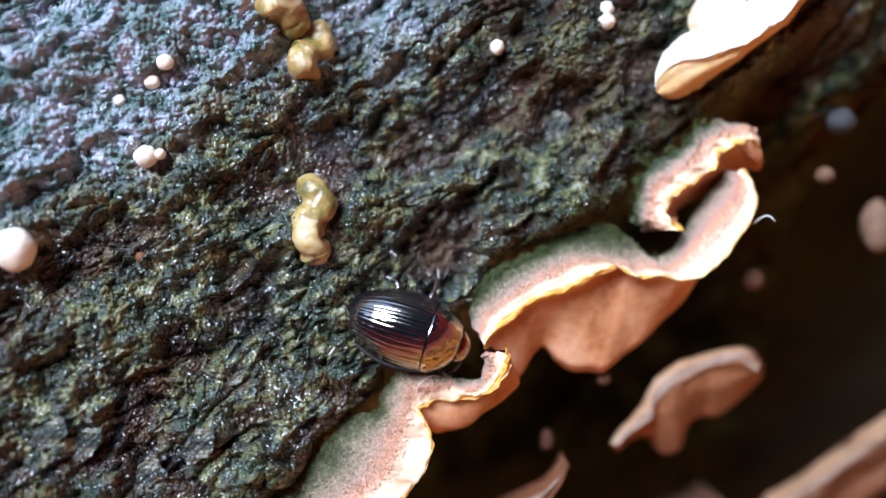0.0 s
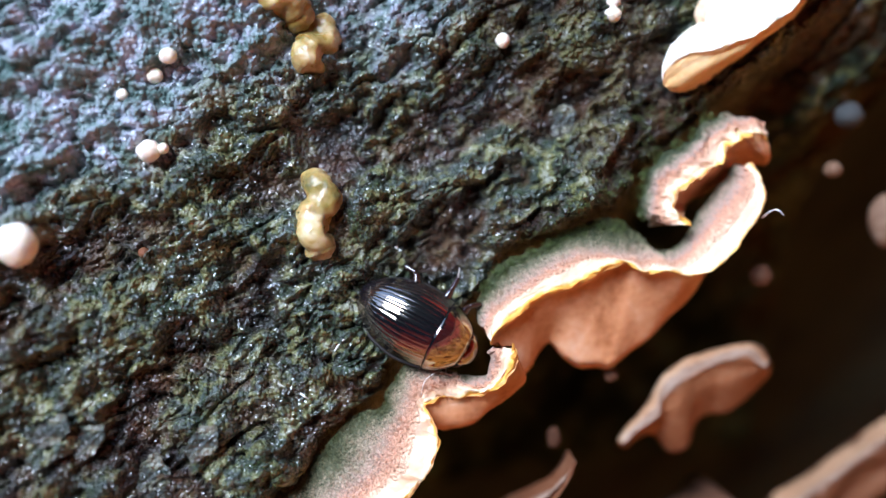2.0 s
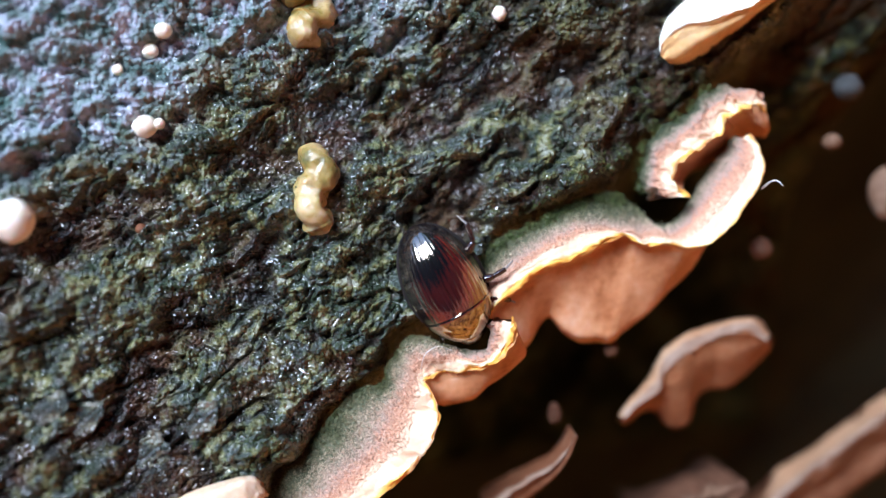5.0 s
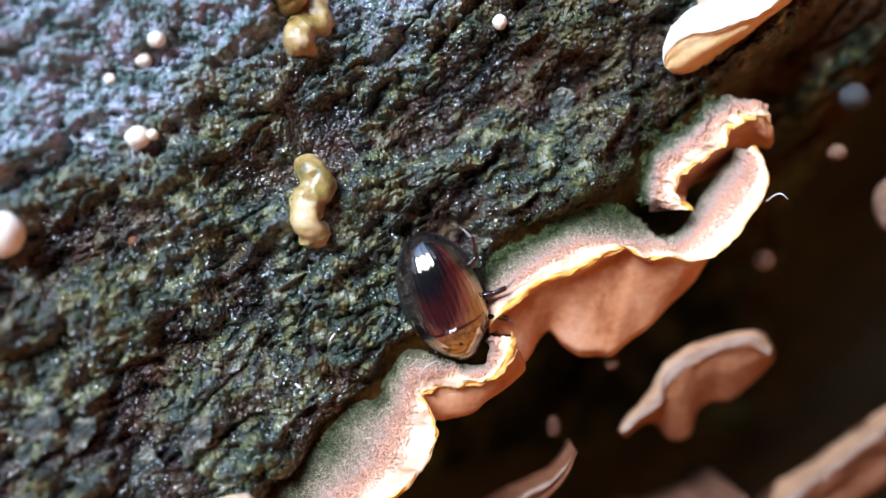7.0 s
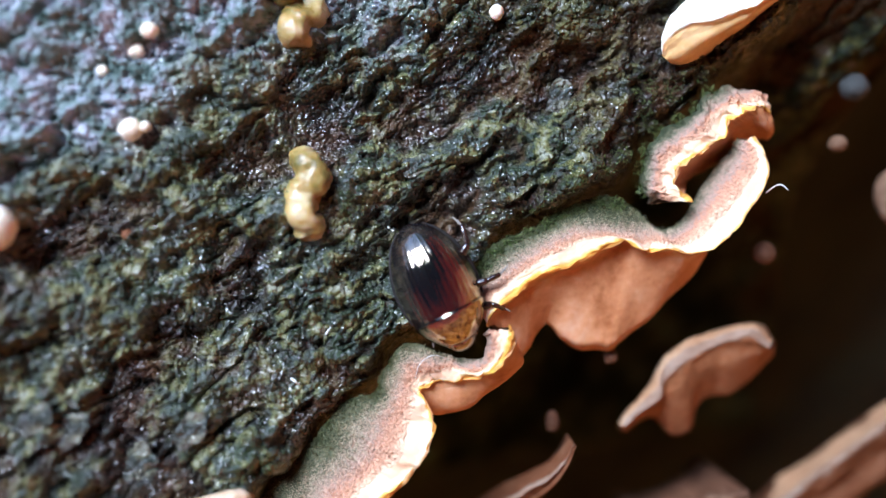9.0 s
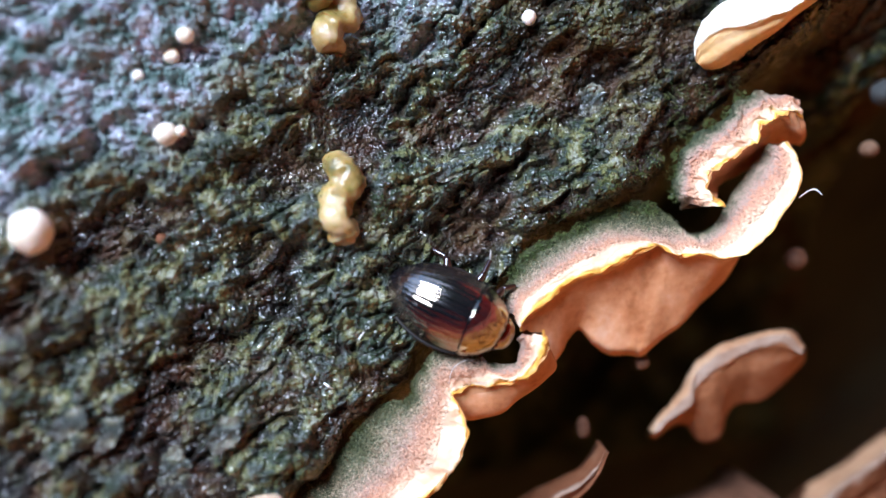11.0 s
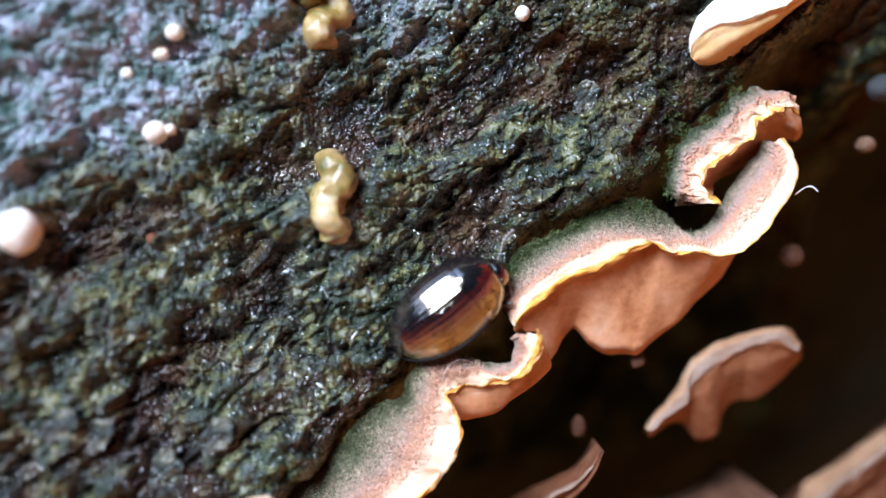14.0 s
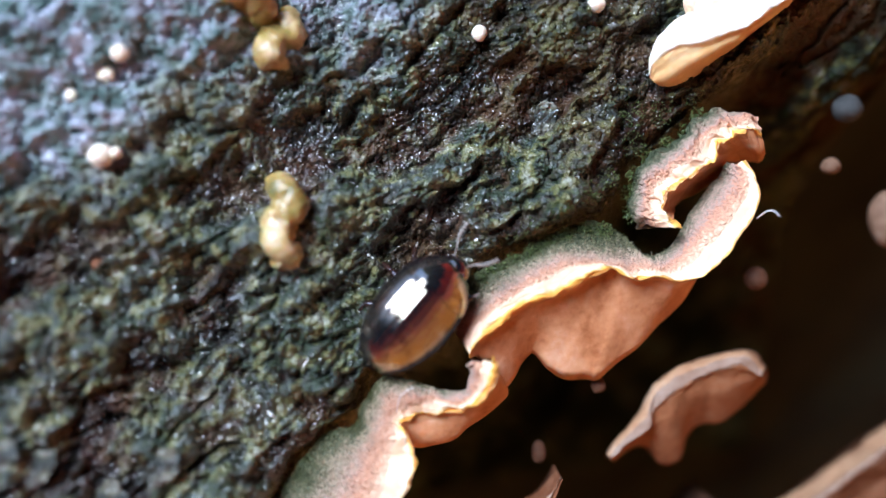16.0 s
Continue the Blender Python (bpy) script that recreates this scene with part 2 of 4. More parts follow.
# ---- mesh helpers ----
def put(name, verts, faces, mat, parent=None, label="", zone=None, smooth=True):
    """One mesh object from arrays in millimetres, in the space of its parent (or of PLACE)."""
    me = bpy.data.meshes.new(name)
    me.from_pydata((np.asarray(verts, float) * MM).tolist(), [], faces if isinstance(faces, list) else faces.tolist())
    me.materials.append(mat)
    if smooth:
        me.polygons.foreach_set("use_smooth", np.ones(len(me.polygons), bool))
    for key, values in (zone if isinstance(zone, dict) else {"zone": zone} if zone is not None else {}).items():
        at = me.attributes.new(key, "FLOAT", "POINT")
        at.data.foreach_set("value", np.asarray(values, np.float32).ravel())
    me.update()
    ob = new(name, me)
    if parent is None:
        ob.matrix_world = PLACE
    else:
        ob.parent = parent
    if label:
        ob["label"] = label
    return ob


def thing(name, base, label, category, group="", kind=""):
    """An empty at its base, along the axes of PLACE, that carries the parts."""
    ob = new(name)
    ob.empty_display_size = 0.002
    ob.matrix_world = PLACE @ Matrix.Translation(Vector(base) * MM)
    return tagged(ob, label, category, group, kind)


def grid_faces(n, m, closed=False):
    i, j = np.meshgrid(np.arange(n - 1), np.arange(m if closed else m - 1), indexing="ij")
    k = (j + 1) % m
    return np.stack([i * m + j, i * m + k, (i + 1) * m + k, (i + 1) * m + j], -1).reshape(-1, 4)


def hashed(ix, iy, seed):
    h = (ix.astype(np.int64) * 374761393 + iy.astype(np.int64) * 668265263 + seed * 974711) & 0x7FFFFFFF
    h = ((h ^ (h >> 13)) * 1274126177) & 0x7FFFFFFF
    return ((h ^ (h >> 16)) & 0xFFFFFF) / float(0xFFFFFF)


def value_noise(x, y, seed=0):
    ix, iy = np.floor(x), np.floor(y)
    fx, fy = x - ix, y - iy
    fx, fy = fx * fx * fx * (fx * (fx * 6 - 15) + 10), fy * fy * fy * (fy * (fy * 6 - 15) + 10)
    a, b = hashed(ix, iy, seed), hashed(ix + 1, iy, seed)
    c, d = hashed(ix, iy + 1, seed), hashed(ix + 1, iy + 1, seed)
    return (a + (b - a) * fx) * (1 - fy) + (c + (d - c) * fx) * fy - 0.5


def fbm(x, y, octaves=4, seed=0):
    total, amp = 0.0, 1.0
    x, y = 0.83 * x - 0.56 * y, 0.56 * x + 0.83 * y
    for k in range(octaves):
        total = total + amp * value_noise(x, y, seed + 17 * k)
        x, y, amp = 1.62 * x - 1.18 * y + 3.1, 1.18 * x + 1.62 * y + 1.7, amp * 0.5
    return total


def pebbles(x, y, seed=0):
    """Rounded grains: one at the middle of a grain, zero at its edge."""
    ix, iy = np.floor(x), np.floor(y)
    best = np.full(x.shape, 9.0)
    for dx in (-1, 0, 1):
        for dy in (-1, 0, 1):
            px = ix + dx + 0.15 + 0.7 * hashed(ix + dx, iy + dy, seed)
            py = iy + dy + 0.15 + 0.7 * hashed(ix + dx, iy + dy, seed + 71)
            size = 0.55 + 0.5 * hashed(ix + dx, iy + dy, seed + 33)
            best = np.minimum(best, ((px - x) ** 2 + (py - y) ** 2) / size**2)
    return np.sqrt(np.clip(1 - best, 0, 1))


def smooth_step(x, a, b):
    t = np.clip((x - a) / (b - a), 0, 1)
    return t * t * (3 - 2 * t)


def spline(points, n):
    """A Catmull-Rom curve through the points, at n even steps of its parameter."""
    p = np.asarray(points, float)
    p = np.vstack([2 * p[0] - p[1], p, 2 * p[-1] - p[-2]])
    t = np.linspace(0, len(p) - 3 - 1e-9, n)
    i = t.astype(int)
    f = (t - i)[:, None]
    a, b, c, d = p[i], p[i + 1], p[i + 2], p[i + 3]
    return 0.5 * (2 * b + (c - a) * f + (2 * a - 5 * b + 4 * c - d) * f**2 + (3 * b - a - 3 * c + d) * f**3)


def tube(points, radii, sides=8, steps=None):
    """Verts and faces of a tapered, closed tube along a curve."""
    n = steps or 4 * len(points)
    c = spline(points, n)
    r = np.interp(np.linspace(0, 1, n), np.linspace(0, 1, len(radii)), radii)
    tan = np.gradient(c, axis=0)
    tan /= np.linalg.norm(tan, axis=1)[:, None] + 1e-9
    ref = np.array([0.31, 0.22, 0.92])
    s = np.cross(tan, ref)
    s /= np.linalg.norm(s, axis=1)[:, None] + 1e-9
    q = np.cross(tan, s)
    a = np.linspace(0, 2 * np.pi, sides, endpoint=False)
    v = c[:, None] + r[:, None, None] * (np.cos(a)[None, :, None] * s[:, None] + np.sin(a)[None, :, None] * q[:, None])
    faces = grid_faces(n, sides, True).tolist()
    faces.append(list(range(sides))[::-1])
    faces.append([(n - 1) * sides + k for k in range(sides)])
    return v.reshape(-1, 3), faces


def blob(centre, radii, seed=0, rough=0.12, freq=1.2, n=24):
    """A lumpy ball."""
    th, ph = np.meshgrid(np.linspace(0.02, np.pi - 0.02, n), np.linspace(0, 2 * np.pi, 2 * n, endpoint=False), indexing="ij")
    d = np.stack([np.sin(th) * np.cos(ph), np.sin(th) * np.sin(ph), np.cos(th)], -1)
    k = np.array([noise.noise(Vector(x) * freq + Vector((seed * 3.7, seed, 0))) for x in d.reshape(-1, 3)]).reshape(d.shape[:2])
    v = np.asarray(centre) + d * np.asarray(radii) * (1 + rough * k)[..., None]
    faces = grid_faces(n, 2 * n, True).tolist()
    faces.append(list(range(2 * n))[::-1])
    faces.append([(n - 1) * 2 * n + j for j in range(2 * n)])
    return v.reshape(-1, 3), faces[:]


def joined(pieces):
    verts, faces, at = [], [], 0
    for v, f in pieces:
        verts.append(np.asarray(v))
        faces += [[i + at for i in x] for x in f]
        at += len(v)
    return np.vstack(verts), faces


# ---- the log ----
def along(u, v):
    return 0.809 * u + 0.588 * v


def across(u, v):
    return 0.588 * u - 0.809 * v


def plate(u, v):
    """The broad form of the bark, without grain."""
    e, s = along(u, v), across(u, v)
    front = -0.3 - 0.13 * u + 0.004 * u * u * (u < 0) + 0.0022 * u * u * (u >= 0)
    lip = np.interp(e, [-18, -15, -11, -8.5, -5, -2.5, -0.6, 1.4, 4.9, 7.5, 9.6, 13, 17, 22], [6.0, 5.3, 4.5, 4.0, 3.4, 3.9, 3.2, 2.3, 2.9, 3.7, 2.8, 2.5, 2.0, 1.4]) - 0.8
    lip = lip + 0.5 * value_noise(e * 0.9, e * 0 + 3.0, 5)
    d = s - lip
    ease = 1 - 0.75 * smooth_step(e, 14, 21) * (1 - smooth_step(s, 5, 13))
    return front - (6.0 * smooth_step(d, -0.1, 2.0) + 1.5 * np.maximum(d - 0.8, 0) - 0.8 * np.maximum(d - 10, 0)) * ease, d


def bark_height(u, v, details=False):
    w, d = plate(u, v)
    w = w - 0.7 * np.exp(-((u + 1.2) ** 2 + (v + 3.2) ** 2) / 10)
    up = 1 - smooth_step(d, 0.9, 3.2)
    wu, wv = u + 0.35 * fbm(u * 0.8, v * 0.8, 3, 40), v + 0.35 * fbm(u * 0.8 + 9, v * 0.8, 3, 41)
    we, ws = along(wu, wv), across(wu, wv)
    w = w - 0.6 + 1.5 * fbm(we * 0.13, ws * 0.24, 3, 1)
    ridge = 1 - np.abs(2 * fbm(we * 0.17, ws * 0.5, 4, 7))
    w = w + 0.42 * (ridge - 0.7)
    crease = np.abs(fbm(we * 0.3 + 5, ws * 0.85, 4, 12))
    w = w - 0.4 * np.exp(-((crease / 0.12) ** 2)) * smooth_step(fbm(u * 0.2, v * 0.2, 2, 60), -0.3, 0.15)
    bare = smooth_step(fbm(we * 0.22 + 7, ws * 0.5, 4, 90) + 0.12 * np.exp(-((u + 3.5) ** 2 + (v + 2.5) ** 2) / 22), 0.17, 0.36) * (1 - 0.8 * smooth_step(0.12 * (v - 3.8) - 0.08 * (u + 12), -0.3, 0.4))
    grain = smooth_step(fbm(wu * 0.3, wv * 0.3, 3, 21), -0.45, 0.0) * (1 - 0.85 * bare)
    big, mid, small = pebbles(wu * 1.1, wv * 1.1, 3), pebbles(wu * 2.3, wv * 2.3, 4), pebbles(wu * 4.6, wv * 4.6, 6)
    clump = pebbles(wu * 0.62 + 0.25 * fbm(wu * 2, wv * 2, 2, 15), wv * 0.62, 9)
    lumps = 0.6 * clump + 0.46 * big + 0.36 * mid + 0.22 * small
    fibrous = 0.3 * (0.5 - np.abs(fbm(we * 1.0, ws * 2.2, 3, 26))) + 0.15 * big + 0.24 * mid + 0.18 * small
    w = w + up * (grain * lumps + (1 - grain) * fibrous + 0.08 * fbm(wu * 7, wv * 7, 2, 30))
    w = w + (1 - up) * (0.5 * pebbles(wu * 0.9, wv * 0.9, 8) + 0.5 * fbm(u * 0.6, v * 0.6, 4, 31))
    border = np.maximum(smooth_step(np.abs(u), 24.5, 27.5), smooth_step(np.abs(v), 15.5, 18.5))
    w = w - 9 * border
    if not details:
        return w
    tops = (0.3 * big + 0.5 * mid + 0.3 * small) * (0.35 + 0.65 * grain)
    algae = np.clip(0.5 + 1.0 * smooth_step(fbm(u * 0.11 + 3, v * 0.11, 3, 70), -0.28, 0.2), 0, 1)
    # last factor darkens the less lit upper right by taking colour from the algae
    algae = algae * (1 - 0.45 * np.exp(-((u + 1.0) ** 2 + (v + 1.2) ** 2) / 26)) * (1 - 0.55 * bare) * (1 - 0.4 * smooth_step(u + 0.4 * v, 2, 9))
    # mask of the painted sky sheen, stronger towards the upper left
    crust = smooth_step(0.7 * fbm(u * 0.16, v * 0.16 + 4, 3, 75) - 0.08 * (u + 12) + 0.12 * (v - 3.8), -0.25, 0.75) * up
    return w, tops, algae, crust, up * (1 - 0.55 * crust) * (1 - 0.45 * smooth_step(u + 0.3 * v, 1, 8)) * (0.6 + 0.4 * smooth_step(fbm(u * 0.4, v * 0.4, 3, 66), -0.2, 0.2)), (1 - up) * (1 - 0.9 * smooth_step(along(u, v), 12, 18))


def bark_at(u, v):
    return float(bark_height(np.array([float(u)]), np.array([float(v)]))[0])


EYE = np.array(PATH[0][1:4])


def settled(c, lift):
    """Slides a place along the first line of sight until it lies lift millimetres above the bark."""
    c = np.asarray(c, float)
    for _ in range(12):
        want = bark_at(c[0], c[1]) + lift
        c = EYE + (c - EYE) * (1 + 0.7 * ((want - EYE[2]) / (c[2] - EYE[2]) - 1))
    return c


# cross-section of the log behind the bark: across it and towards the lens
LOG_ROUND = [(-75, -75), (-66, -34), (-44, -10), (-14, -5.5), (1, -7.5), (6, -17), (14, -28), (26, -38), (45, -51), (62, -72), (60, -112), (20, -150), (-40, -150)]


def build_log():
    log = thing("fallen_log", (0, 0, -60), "fallen log with dark wet bark, green algae and a shaded flank", "log", kind="structure")
    base = np.array([0, 0, -60.0])
    half_u, half_v, step = 27.5, 18.5, 0.048
    us, vs = np.arange(-half_u, half_u + step, step), np.arange(-half_v, half_v + step, step)
    U, V = np.meshgrid(us, vs, indexing="ij")
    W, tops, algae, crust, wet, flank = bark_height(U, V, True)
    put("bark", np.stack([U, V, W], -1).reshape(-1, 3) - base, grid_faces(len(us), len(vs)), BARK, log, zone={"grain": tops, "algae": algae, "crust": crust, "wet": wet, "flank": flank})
    # the log itself, a long uneven round with sawn ends
    p = LOG_ROUND
    ring = spline([p[-1]] + p + [p[0], p[1]], 16 * (len(p) + 2) + 1)[16:-16]
    ring = ring[:16 * len(p)]
    n, m = 200, len(ring)
    E = np.linspace(-340, 420, n)[:, None]
    s, w = np.broadcast_to(ring[:, 0], (n, m)), np.broadcast_to(ring[:, 1], (n, m))
    k = 1 + 0.05 * fbm(E * 0.02 + 0 * s, np.arange(m)[None] * 0.05 + 0 * E, 3, 80) * smooth_step(np.abs(E), 30, 60)
    s, w = -12 + (s + 12) * k, -75 + (w + 75) * k
    w = w - 2 * fbm(E * 0.2 + 0 * s, s * 0.2, 3, 81)
    U, V = 0.809 * E + 0.588 * s, 0.588 * E - 0.809 * s
    faces = grid_faces(n, m, True).tolist() + [list(range(m))[::-1], [(n - 1) * m + j for j in range(m)]]
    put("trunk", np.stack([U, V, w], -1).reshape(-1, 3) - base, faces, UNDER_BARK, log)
    return log


build_log()

# forest floor round the log
me = bpy.data.meshes.new("ground")
bm = bmesh.new()
bmesh.ops.create_grid(bm, x_segments=140, y_segments=140, size=1)
for v_ in bm.verts:
    r_ = max(abs(v_.co.x), abs(v_.co.y))
    v_.co *= 1 + 400 * r_**4
    v_.co.z = 0.03 * noise.noise(v_.co * 2)
bm.to_mesh(me)
bm.free()
me.materials.append(LITTER)
ground = tagged(new("ground", me), "brown forest floor under fallen leaves", "ground", kind="structure")
ground.location.z = 0.496


def leaf_material(name, colours):
    m = bpy.data.materials.new(name)
    m.use_nodes = True
    ns, link = m.node_tree.nodes, m.node_tree.links.new
    geo = ns.new("ShaderNodeNewGeometry")
    ramp = ns.new("ShaderNodeValToRGB")
    els = ramp.color_ramp.elements
    while len(els) < len(colours):
        els.new(0.5)
    for k, c in enumerate(colours):
        els[k].position, els[k].color = k / (len(colours) - 1), (*c, 1)
    link(geo.outputs["Random Per Island"], ramp.inputs[0])
    link(ramp.outputs[0], ns["Principled BSDF"].inputs["Base Color"])
    ns["Principled BSDF"].inputs["Roughness"].default_value = 0.6
    return m


def scatter_leaves(label, inner, outer, count, size, mat, seed):
    """Fallen leaves, each folded along its midrib and a little curled, within uneven rings round the log."""
    rng = np.random.default_rng(seed)
    a = rng.random(count) * 2 * np.pi
    uneven = 1 + 0.8 * fbm(np.cos(a) * 1.7, np.sin(a) * 1.7, 3, 7)
    r = np.sqrt(inner**2 + (outer**2 - inner**2) * rng.random(count)) * uneven * (1 + rng.normal(0, 0.12, count))
    shape = np.array([(-0.5, 0, 0), (-0.22, 0.24, 0.1), (0.15, 0.25, 0.12), (0.5, 0, 0.06), (0.15, -0.25, 0.12), (-0.22, -0.24, 0.1), (-0.2, 0, 0), (0.16, 0, 0.02)])
    p = shape[None] * (size * (0.7 + 0.6 * rng.random(count)))[:, None, None]
    p[..., 2] *= rng.normal(0.4, 1.0, count)[:, None]
    tilt, yaw = rng.normal(0, 0.28, count)[:, None], rng.random(count)[:, None] * 2 * np.pi
    x, z = p[..., 0] * np.cos(tilt) - p[..., 2] * np.sin(tilt), p[..., 0] * np.sin(tilt) + p[..., 2] * np.cos(tilt)
    p = np.stack([x * np.cos(yaw) - p[..., 1] * np.sin(yaw), x * np.sin(yaw) + p[..., 1] * np.cos(yaw), z], -1)
    p += np.stack([r * np.cos(a), r * np.sin(a), 0.499 + 0.012 * rng.random(count)], -1)[:, None]
    f = np.array([[0, 6, 1, 1], [1, 6, 7, 2], [2, 7, 3, 3], [0, 5, 6, 6], [5, 4, 7, 6], [4, 3, 7, 7]])
    faces = [list(dict.fromkeys(q)) for q in (np.arange(count)[:, None, None] * 8 + f[None]).reshape(-1, 4).tolist()]
    ob = put("leaf_litter", p.reshape(-1, 3) / MM, faces, mat, smooth=False)
    ob.matrix_world = Matrix.Identity(4)
    tagged(ob, label, "leaves", kind="stuff")


# unseen leaves added to colour the shell's reflections: amber near, red farther out
scatter_leaves("unseen amber leaves added on the forest floor for the amber reflection in the beetle", 0.0, 0.33, 4600, 0.045, leaf_material("amber_leaf", [(0.38, 0.13, 0.01), (0.52, 0.19, 0.014), (0.56, 0.23, 0.02), (0.46, 0.15, 0.012)]), 1)
scatter_leaves("unseen rust-red leaves added on the forest floor for the red reflection in the beetle", 0.28, 2.0, 14000, 0.06, leaf_material("rust_leaf", [(0.3, 0.045, 0.01), (0.55, 0.06, 0.013), (0.5, 0.075, 0.016), (0.58, 0.06, 0.013), (0.4, 0.09, 0.022)]), 2)

# unseen dark woodland added all round to shape reflections, with a gap of sky overhead
n_, m_ = 120, 14
A_, H_ = np.meshgrid(np.linspace(0, 2 * np.pi, n_, endpoint=False), np.linspace(0, 1, m_), indexing="ij")
top_ = 12.3 + 5.0 * fbm(np.cos(A_) * 3, np.sin(A_) * 3, 3, 90) + 2.5 * fbm(np.cos(A_) * 14, np.sin(A_) * 14, 2, 91)
R_ = 7.0 + 1.5 * fbm(np.cos(A_) * 6 + H_ * 2, np.sin(A_) * 6, 3, 92)
ring_ = np.stack([R_ * np.cos(A_), R_ * np.sin(A_), 0.4 + H_ * top_], -1).transpose(1, 0, 2).reshape(-1, 3)
woods = put("backdrop", ring_ / MM, grid_faces(m_, n_, True), WOODS, zone=H_.T)
woods.matrix_world = Matrix.Identity(4)
tagged(woods, "unseen dark woodland ring added round the log to shape reflections", "woodland", kind="structure")


# ---- bracket fungi ----
def wrinkled(g, amount, seed):
    """Shifts a lofted grid by noise, less at its ends."""
    n, m, _ = g.shape
    i, j = np.meshgrid(np.arange(n) / 9.0, np.arange(m) / 7.0, indexing="ij")
    for k in range(3):
        fine = 0.28 * (1 - smooth_step(np.arange(m) / m, 0.5, 0.75))[None]
        calm = smooth_step(np.arange(m) / m, 0.5, 0.75)[None]
        g[..., k] += amount * (1.3 * (1 - calm) * fbm(i * 0.9, j * 0.8, 2, seed + 10 * k) + 0.7 * calm * fbm(i * 0.4, j * 0.7, 3, seed + 10 * k) + fine * fbm(i * 4, j * 3, 2, seed + 10 * k + 5))
    return g


def bracket(name, label, guides, group="bracket fungi on the log", seed=0, steps=150, rows=10, thick=0.38, amount=0.22, materials=None, felt=16000, tone=None, wave=0.14):
    """A shelf lofted from its attachment over the cap to the rim and back along the underside.
    guides: curves in millimetres: attachment, cap, rim, underside, lower attachment."""
    cap_m, rim_m, low_m = materials or (CAP, RIM, HYMENIUM)
    cs = [spline(g, steps) for g in guides]
    attach, cap, rim, low, foot = cs
    thick = np.interp(np.linspace(0, 1, steps), np.linspace(0, 1, np.size(thick)), np.ravel(thick))[:, None]
    thin = thick.max() <= 0.1
    if steps > 150:
        even = np.hanning(15) / np.hanning(15).sum()
        low, foot = (np.stack([np.convolve(np.pad(c[:, k], 7, "edge"), even, "valid") for k in range(3)], 1) for c in (low, foot))
    wob = wave * fbm(np.arange(steps) / 7.0, np.zeros(steps) + seed, 3, seed + 3)
    rim = rim + wob[:, None] * np.array([0.6, -0.8, 0.3])
    out = rim - cap
    out /= np.linalg.norm(out, axis=1)[:, None]
    rim2 = rim + out * thick * 0.75 + np.array([0, 0, -0.4]) * thick
    rim3 = rim + np.array([0, 0, -1.1]) * thick + out * 1.0 * thick
    if thin:
        rim2, rim3 = 0.8 * rim + 0.2 * low, 0.55 * rim + 0.45 * low
    k = [attach, cap, rim, rim2, rim3, low, foot]
    g = np.stack([spline(np.stack([c[i] for c in k]), (len(k) - 1) * rows + 1) for i in range(steps)])
    g = wrinkled(g, amount, seed)
    base = g[steps // 2, 0].copy()
    t = thing(name, base, label, "fungus", group)
    g = g - base
    n0, n1, n2 = 2 * rows - rows // 2, (4 * rows + rows // 3 if not thin else 2 * rows + rows // 2), g.shape[1]

    def strip(part, a, b, mat, lab):
        s = g[:, a:b + 1]
        zone = np.linspace(0, 1, b - a + 1)[None] + np.zeros((steps, 1))
        if part == "cap" and tone:
            shift = np.interp(np.linspace(0, 1, steps), np.linspace(0, 1, len(tone)), tone)[:, None]
            zone = np.clip(zone**1.25 * (1 - shift) + shift, 0, 1)
        put(part, s.reshape(-1, 3), grid_faces(steps, b - a + 1), mat, t, lab, zone)

    strip("cap", 0, n0, cap_m, "felted grey-green to reddish cap")
    strip("rim", n0, n1, rim_m, "pale orange wavy rim")
    if felt:
        rng = np.random.default_rng(seed)
        i, j = rng.integers(4, steps - 14, felt), (rng.random(felt) ** 1.3 * n0 * 0.85).astype(int)
        if tone:
            keep = rng.random(felt) > 5.0 * np.interp(i / steps, np.linspace(0, 1, len(tone)), tone)
            i, j = i[keep], j[keep]
            felt = len(i)
        a, b = rng.random(felt)[:, None], rng.random(felt)[:, None]
        p = (g[i, j] * (1 - a) + g[i + 1, j] * a) * (1 - b) + (g[i, j + 1] * (1 - a) + g[i + 1, j + 1] * a) * b
        nor = np.cross(g[i + 1, j] - g[i, j], g[i, j + 1] - g[i, j])
        nor /= np.linalg.norm(nor, axis=1)[:, None] + 1e-9
        nor *= np.sign(nor[:, 2:3])
        tip = p + (nor * 0.6 + rng.normal(0, 0.6, (felt, 3))) * (0.05 + 0.09 * rng.random((felt, 1)))
        side = np.cross(tip - p, rng.normal(0, 1, (felt, 3)))
        side *= 0.024 / (np.linalg.norm(side, axis=1)[:, None] + 1e-9)
        up = np.cross(tip - p, side)
        up *= 0.024 / (np.linalg.norm(up, axis=1)[:, None] + 1e-9)
        v = np.stack([p + side, p - 0.5 * side + 0.87 * up, p - 0.5 * side - 0.87 * up, tip], 1).reshape(-1, 3)
        k = np.arange(felt)[:, None] * 4
        f = np.concatenate([k + [0, 1, 3], k + [1, 2, 3], k + [2, 0, 3]])
        hairs = put("felt", v, f, FELT, t, "short pale felt hairs", np.repeat(j / n0 + (np.interp(i / steps, np.linspace(0, 1, len(tone)), tone) if tone else 0), 4), smooth=False)
        hairs["kind"] = "stuff"
    back = np.concatenate([g[:, n1:n2], g[:, -1:] * 0.5 + g[:, :1] * 0.5 + np.array([0, 0, -0.8]), g[:, :1]], 1)
    m = back.shape[1]
    ends = [[0 * m + j for j in range(m)][::-1], [(steps - 1) * m + j for j in range(m)]]
    put("underside", back.reshape(-1, 3), grid_faces(steps, m).tolist() + ends, low_m, t, "smooth orange-tan underside")
    return t


